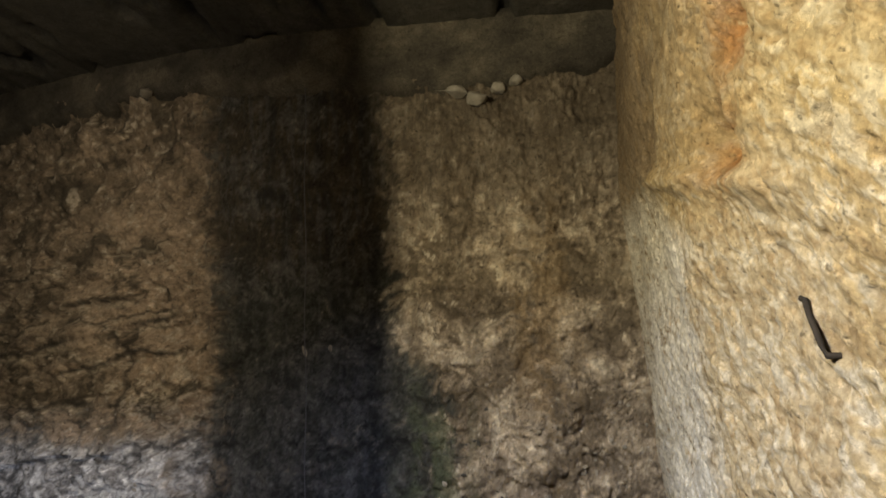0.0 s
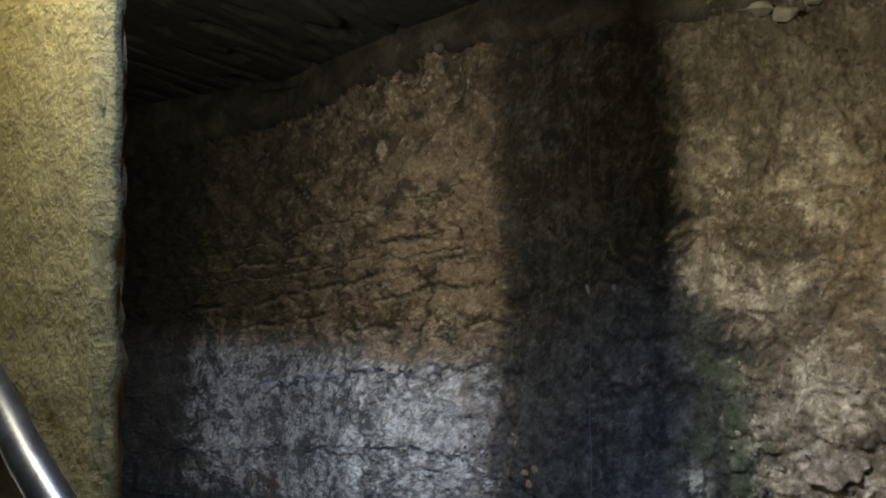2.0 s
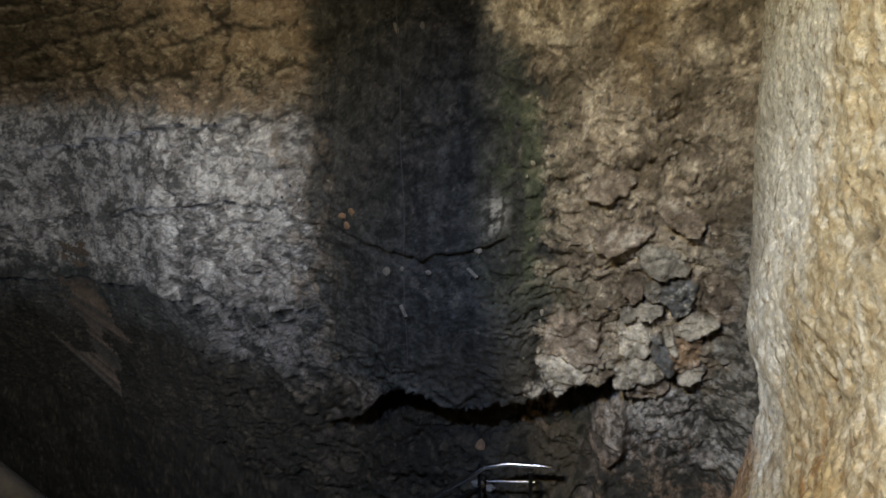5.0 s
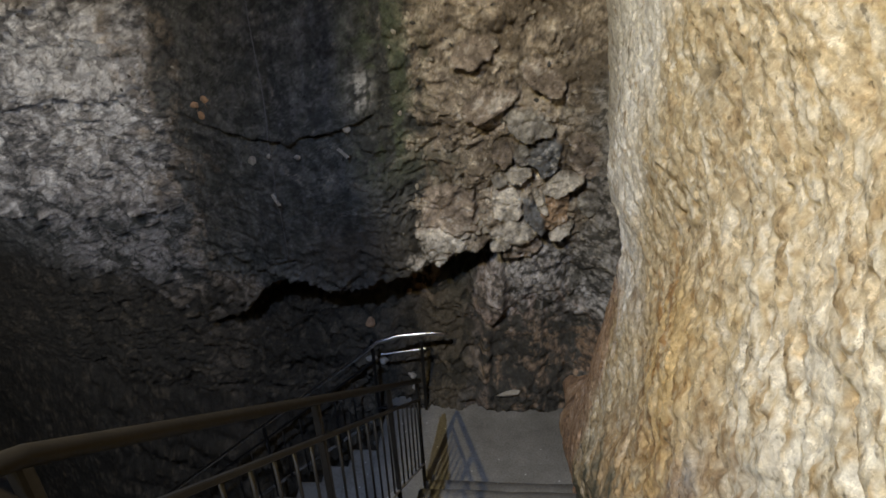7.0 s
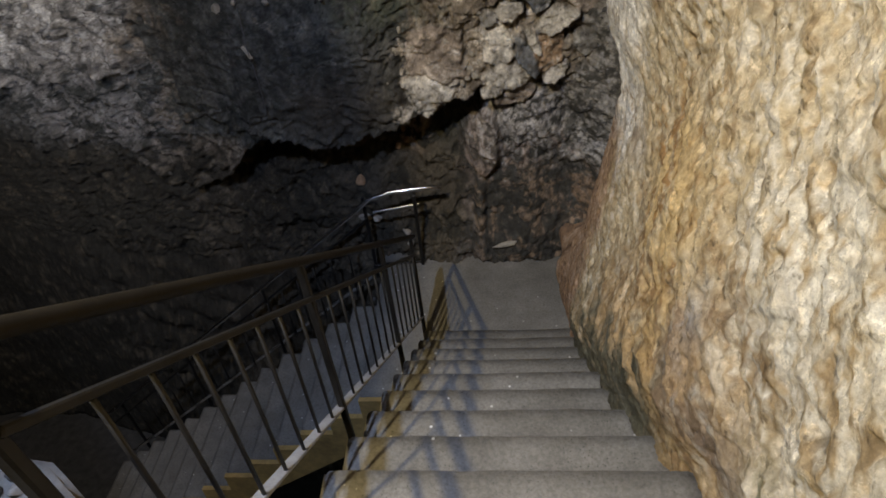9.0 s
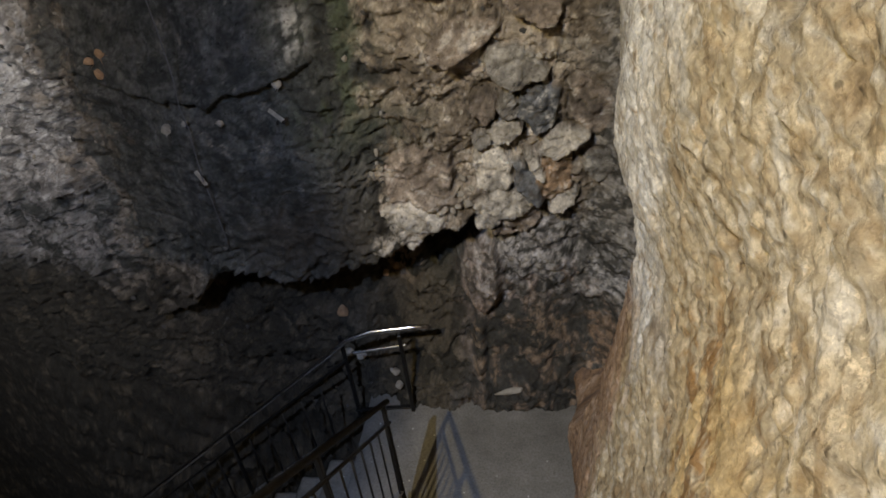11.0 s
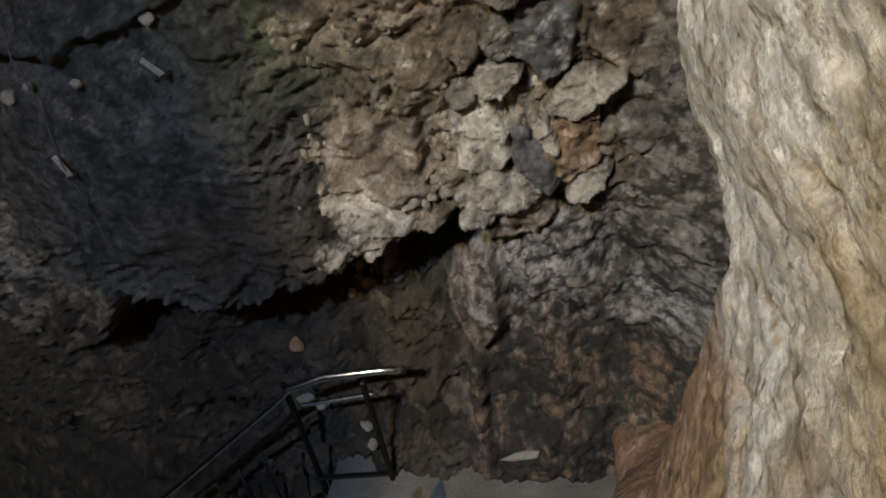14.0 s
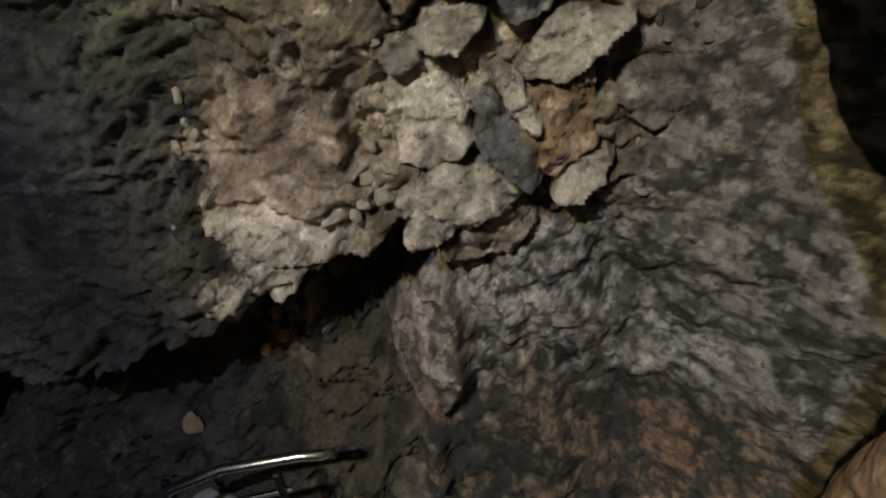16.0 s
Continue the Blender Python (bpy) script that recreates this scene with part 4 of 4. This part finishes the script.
ledge_bm = worn_box(-1.7, -0.82, -0.19, 0.17, -0.32, 0.0, 10, 0.02, 0.012, 12)
for v in ledge_bm.verts:
    if v.co.x > -0.93 and v.co.y > 0.08:
        k = (v.co.x + 0.93) / 0.11
        v.co.y -= 0.07 * k
ledge = part("concrete_ledge", ledge_bm, WALL_PLASTER)
tagged(ledge, "chipped pale concrete ledge behind the pillar", "ledge", kind="structure")

# ---------------------------------------------------------------- railings
def build_main_railing():
    rail = empty("stair_railing", "steel stair railing with round handrail and thin balusters", "railing", at=(0, 0, 0))
    top = lambda y: 1.12 - 0.768 * (y + 0.40)
    # posts
    for y in (RAIL_Y, 0.56, 1.53, 2.32):
        foot = 0.0 if y < 0 else -RISE * math.ceil(y / GOING) - 0.02
        part("post", bar((RAIL_X - 0.012, y, foot - 0.12), (RAIL_X - 0.012, y, top(y) - 0.008), 0.024, 0.024), DULL_STEEL, rail)
    part("handrail", tube([(RAIL_X, RAIL_Y - 0.13, top(RAIL_Y) + 0.075), (RAIL_X, RAIL_Y, top(RAIL_Y)), (RAIL_X, 0.9, top(0.9)), (RAIL_X, 2.36, top(2.36))], 0.0145), HANDRAIL, rail)
    part("middle_rail", bar((RAIL_X, RAIL_Y, top(RAIL_Y) - 0.15), (RAIL_X, 2.34, top(2.34) - 0.15), 0.016, 0.016), DULL_STEEL, rail)
    low = lambda y: 0.125 - 0.784 * y
    part("bottom_rail", bar((RAIL_X - 0.02, RAIL_Y, low(RAIL_Y)), (RAIL_X - 0.02, 2.34, low(2.34)), 0.035, 0.012), GREY_PAINT, rail)
    y = RAIL_Y + 0.135
    while y < 2.30:
        part("baluster", tube([(RAIL_X - 0.01, y, low(y)), (RAIL_X - 0.005, y, top(y) - 0.15)], 0.0055, 8), DULL_STEEL, rail)
        y += 0.121
    return rail


def build_upper_railing():
    rail = empty("upper_stair_railing", "tarnished steel handrail rising beside the stucco pillar", "railing")
    at = lambda x: 0.947 + 0.72 * (RAIL_X - x)
    part("handrail", tube([(RAIL_X - 0.03, RAIL_Y, at(RAIL_X) + 0.10), (-0.9, RAIL_Y - 0.005, at(-0.9)), (-2.4, RAIL_Y - 0.02, at(-2.4))], 0.033), VIOLET_STEEL, rail)
    part("middle_rail", bar((-0.44, RAIL_Y - 0.002, 0.91), (-2.4, RAIL_Y - 0.02, at(-2.4) - 0.33), 0.012, 0.06), STEEL, rail)
    part("post", bar((-0.44, RAIL_Y - 0.016, -0.1), (-0.44, RAIL_Y - 0.016, at(-0.44)), 0.03, 0.03), DULL_STEEL, rail)
    part("post", bar((-1.9, RAIL_Y - 0.016, 0.9), (-1.9, RAIL_Y - 0.016, at(-1.9)), 0.03, 0.03), DULL_STEEL, rail)
    return rail


def build_lower_railing():
    rail = empty("lower_stair_railing", "bright steel railing along the rock and down the lower stairs", "railing")
    yr = 3.02
    top = lambda x: -1.20 + 0.80 * (x + 0.60)
    part("handrail", tube([(-0.06, 3.16, -1.19), (-0.09, 3.13, -1.165), (-0.16, 3.12, -1.155), (-0.42, 3.10, -1.17), (-0.59, 3.07, -1.21), (-0.69, 3.04, -1.285), (-2.0, yr - 0.05, top(-2.0)), (-3.7, yr - 0.1, top(-3.7))], 0.019), BRIGHT_STEEL, rail)
    part("middle_rail", bar((-0.22, 3.12, -1.30), (-0.58, 3.10, -1.35), 0.018, 0.018), BRIGHT_STEEL, rail)
    part("middle_rail", bar((-0.62, 3.08, -1.39), (-3.7, yr - 0.1, top(-3.7) - 0.16), 0.018, 0.018), DULL_STEEL, rail)
    part("bottom_rail", bar((-0.25, 3.12, LOW + 0.03), (-0.66, 3.10, LOW + 0.01), 0.03, 0.012), DULL_STEEL, rail)
    part("bottom_rail", bar((-0.66, yr - 0.02, LOW - 0.02), (-3.7, yr - 0.1, LOW - 0.02 - 3.04 * 0.8), 0.03, 0.012), BRIGHT_STEEL, rail)
    for x in (-0.25, -0.64, -1.60, -2.56, -3.5):
        zt = -1.21 if x > -0.65 else top(x)
        part("post", bar((x, 3.11 if x > -0.7 else yr - 0.05, zt - 0.82), (x, 3.11 if x > -0.7 else yr - 0.05, zt), 0.026, 0.026), DULL_STEEL, rail)
    x = -0.8
    while x > -3.5:
        part("baluster", tube([(x, yr - 0.06, top(x) - 0.72), (x, yr - 0.06, top(x) - 0.16)], 0.007, 8), DULL_STEEL, rail)
        x -= 0.16
    return rail


build_main_railing()
build_upper_railing()
build_lower_railing()


# ---------------------------------------------------------------- stones set in the back wall
def back_surface(x, z):
    X, Z = np.array([[x]]), np.array([[z]])
    return float(back_y(X, Z)[0][0, 0] - back_relief(X, Z)[0, 0])


def stone(x, z, rx, rz, material, seed, depth=0.05, out=0.0, turn=0.0, parent=None, label=""):
    bm = chunk(rx, depth, rz, seed)
    return part("stone", bm, material, parent or WALL_BACK, label, pose(x, back_surface(x, z) - out, z, 0, turn, 0))


for k, (x, z, r) in enumerate(((0.22, -0.30, 0.035), (0.26, -0.35, 0.04), (0.20, -0.36, 0.028), (0.29, -0.27, 0.03), (0.24, -0.22, 0.03), (0.31, -0.38, 0.03), (0.17, -0.40, 0.03), (-0.22, -0.01, 0.03), (-0.23, -0.08, 0.022), (-0.21, -0.12, 0.025))):
    stone(x, z, r * 0.9, r * 0.62, PALE_STONE, 20 + k, r * 0.7, 0.008, 13 * k)
for k, (x, z, rx, rz) in enumerate(((-1.36, 0.22, 0.03, 0.035), (-1.02, 0.25, 0.025, 0.02), (-0.66, 0.43, 0.03, 0.025), (-1.22, 0.26, 0.02, 0.02), (-1.32, 1.92, 0.05, 0.018), (-1.12, 1.93, 0.03, 0.02), 
                                    (-0.71, -1.60, 0.035, 0.07), (-0.61, -1.58, 0.035, 0.045), (-0.37, -1.68, 0.03, 0.05), (-0.34, -1.74, 0.035, 0.03), (0.42, -1.72, 0.11, 0.022)
                                    )):
    stone(x, z, rx, rz, PALE_STONE, 40 + k, min(rx, rz) * 1.2, 0.02, 17 * k)
stone(-0.73, -1.31, 0.045, 0.065, ORANGE_STONE, 60, 0.03, 0.03, 4, None, "ochre stone chip above the handrail")
for k, (x, z) in enumerate(((-1.78, 0.57), (-1.70, 0.61), (-1.74, 0.50), (-0.36, -0.98), (-0.40, -1.08), (-0.33, -1.05))):
    stone(x, z, 0.035, 0.025, ORANGE_STONE, 70 + k, 0.03, 0.012, 31 * k)
for k, (x, z, r) in enumerate(((-0.09, 3.62, 0.075), (0.05, 3.57, 0.08), (0.20, 3.65, 0.06), (0.32, 3.69, 0.055), (-2.65, 4.05, 0.05))):
    stone(x, z, r * 1.1, r * 0.75, WALL_PLASTER, 80 + k, 0.07, 0.05, 12 - 9 * k)

# scattered chips over the broken rock
chips = []
for k in range(7):
    me = bpy.data.meshes.new("stone_chip")
    bm = chunk(0.03, 0.018, 0.02, 200 + k, 14)
    bm.to_mesh(me)
    bm.free()
    me.materials.append((PALE_STONE, PALE_STONE, DARK_STONE, PALE_STONE, WALL_PLASTER, PALE_STONE, DARK_STONE)[k])
    chips.append(me)
rng = random.Random(5)
for k in range(240):
    if k < 150:
        x, z = rng.uniform(-0.35, 1.25), rng.uniform(-0.45, 1.6)
    elif k < 205:
        x, z = rng.uniform(-3.4, -1.9), rng.uniform(-0.1, 1.6)
    else:
        x, z = rng.uniform(-2.4, -0.4), rng.uniform(-3.0, -1.0)
    size = rng.uniform(0.35, 1.15) * (0.8 if k < 150 else 0.9)
    ob = new("stone_chip", chips[k % 7] if k < 205 else chips[(2, 6)[k % 2]])
    ob.parent = WALL_BACK
    ob.matrix_basis = pose(x, back_surface(x, z) - 0.004, z, rng.uniform(-30, 30), rng.uniform(0, 360), rng.uniform(-30, 30)) @ Matrix.Diagonal((size, size, size, 1))


# ---------------------------------------------------------------- ironwork on the rock
def right_surface(y, z):
    hit = WALL_RIGHT.data
    best = min((v.co for v in hit.vertices if abs(v.co.y - y) < 0.02 and abs(v.co.z - z) < 0.02), key=lambda c: (c.y - y) ** 2 + (c.z - z) ** 2)
    return best.x


def build_staple():
    x = right_surface(0.71, 1.84) - 0.03
    pts = [(x + 0.10, 0.82, 1.915), (x + 0.012, 0.815, 1.915), (x + 0.008, 0.775, 1.908), (x + 0.008, 0.762, 1.87), (x + 0.008, 0.715, 1.80), (x + 0.01, 0.70, 1.775), (x + 0.10, 0.685, 1.77)]
    return tagged(part("iron_staple", tube(pts, 0.008, 8), RUST), "black rusted iron staple driven into the rock", "staple")


def build_anchor(x, z, turn, seed):
    y = back_surface(x, z)
    ob = empty("iron_anchor", "small rusty iron anchor fixed in the rock", "anchor", at=(x, y, z))
    part("plate", bar((-0.045, -0.03, 0.03), (0.03, -0.05, -0.03), 0.022, 0.008), PALE_STONE, ob, "pale crusted metal strip", pose(0, 0, 0, 0, turn, 0))
    part("pin", tube([(0.03, 0.05, -0.03), (0.03, -0.06, -0.035)], 0.010, 8), RUST, ob, "", pose(0, 0, 0, 0, turn, 0))
    part("pin", tube([(-0.02, 0.05, -0.02), (-0.015, -0.04, -0.05)], 0.007, 8), RUST, ob, "", pose(0, 0, 0, 0, turn, 0))
    return ob


def build_cable():
    pts = []
    for k in range(33):
        z = 3.75 - k * 0.135
        pts.append((-1.15 - 0.012 * (3.75 - z) + 0.006 * math.sin(k * 0.9), min(back_surface(-1.17, z), 3.2) - 0.035, z))
    return tagged(part("hanging_cable", tube(pts, 0.0035, 6), CABLE), "thin grey cable hanging down the dark rock", "cable")


build_staple()
build_anchor(-0.69, 0.27, 0, 1)
build_anchor(-1.20, -0.05, 20, 2)
build_cable()

# rubble on the concrete ledge
for k, (x, y, r) in enumerate(((-0.98, 0.10, 0.022), (-0.94, 0.06, 0.026), (-1.0, 0.05, 0.016), (-0.91, 0.08, 0.014), (-1.03, 0.09, 0.012))):
    ob = part("rubble_stone", chunk(r * 1.4, r, r * 0.8, 300 + k, 14), PALE_STONE if k % 2 else DARK_STONE, None, "", pose(x, y, r * 0.55, 0, 0, 40 * k))
    tagged(ob, "loose chip of grey rubble on the concrete ledge", "stone", "rubble on the ledge")


# ---------------------------------------------------------------- lamp fixtures, added out of view
# fixture added for a warm lamp, none is seen
def build_lamp_fixture(at):
    x, y, z = at
    ob = empty("added_pendant", "unseen pendant with dark metal shade, added for a warm lamp", "lamp", at=(x, y, z + 0.06))
    bm = bmesh.new()
    bmesh.ops.create_cone(bm, cap_ends=True, segments=20, radius1=0.11, radius2=0.03, depth=0.07)
    part("shade", bm, RUST, ob, "", pose(0, 0, 0.04))
    part("flex", tube([(0, 0, 0.06), (0, 0, 4.15 - 0.07 * x - z - 0.07)], 0.005, 6), RUST, ob)
    return ob


def build_light_shield():
    """Unseen hood added round the cold lamp behind the pillar: its lip keeps the light low."""
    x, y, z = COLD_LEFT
    ob = empty("added_light_shield", "unseen dark metal shield added to cut off the cold light", "lamp", at=(x, y, z))
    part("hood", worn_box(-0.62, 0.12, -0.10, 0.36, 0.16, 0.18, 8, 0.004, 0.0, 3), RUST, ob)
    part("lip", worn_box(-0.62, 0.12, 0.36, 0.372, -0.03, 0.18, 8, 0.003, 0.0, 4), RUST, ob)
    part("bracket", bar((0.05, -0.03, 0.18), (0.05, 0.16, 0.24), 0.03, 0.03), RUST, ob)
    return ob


build_light_shield()
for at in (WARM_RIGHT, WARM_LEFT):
    build_lamp_fixture(at)
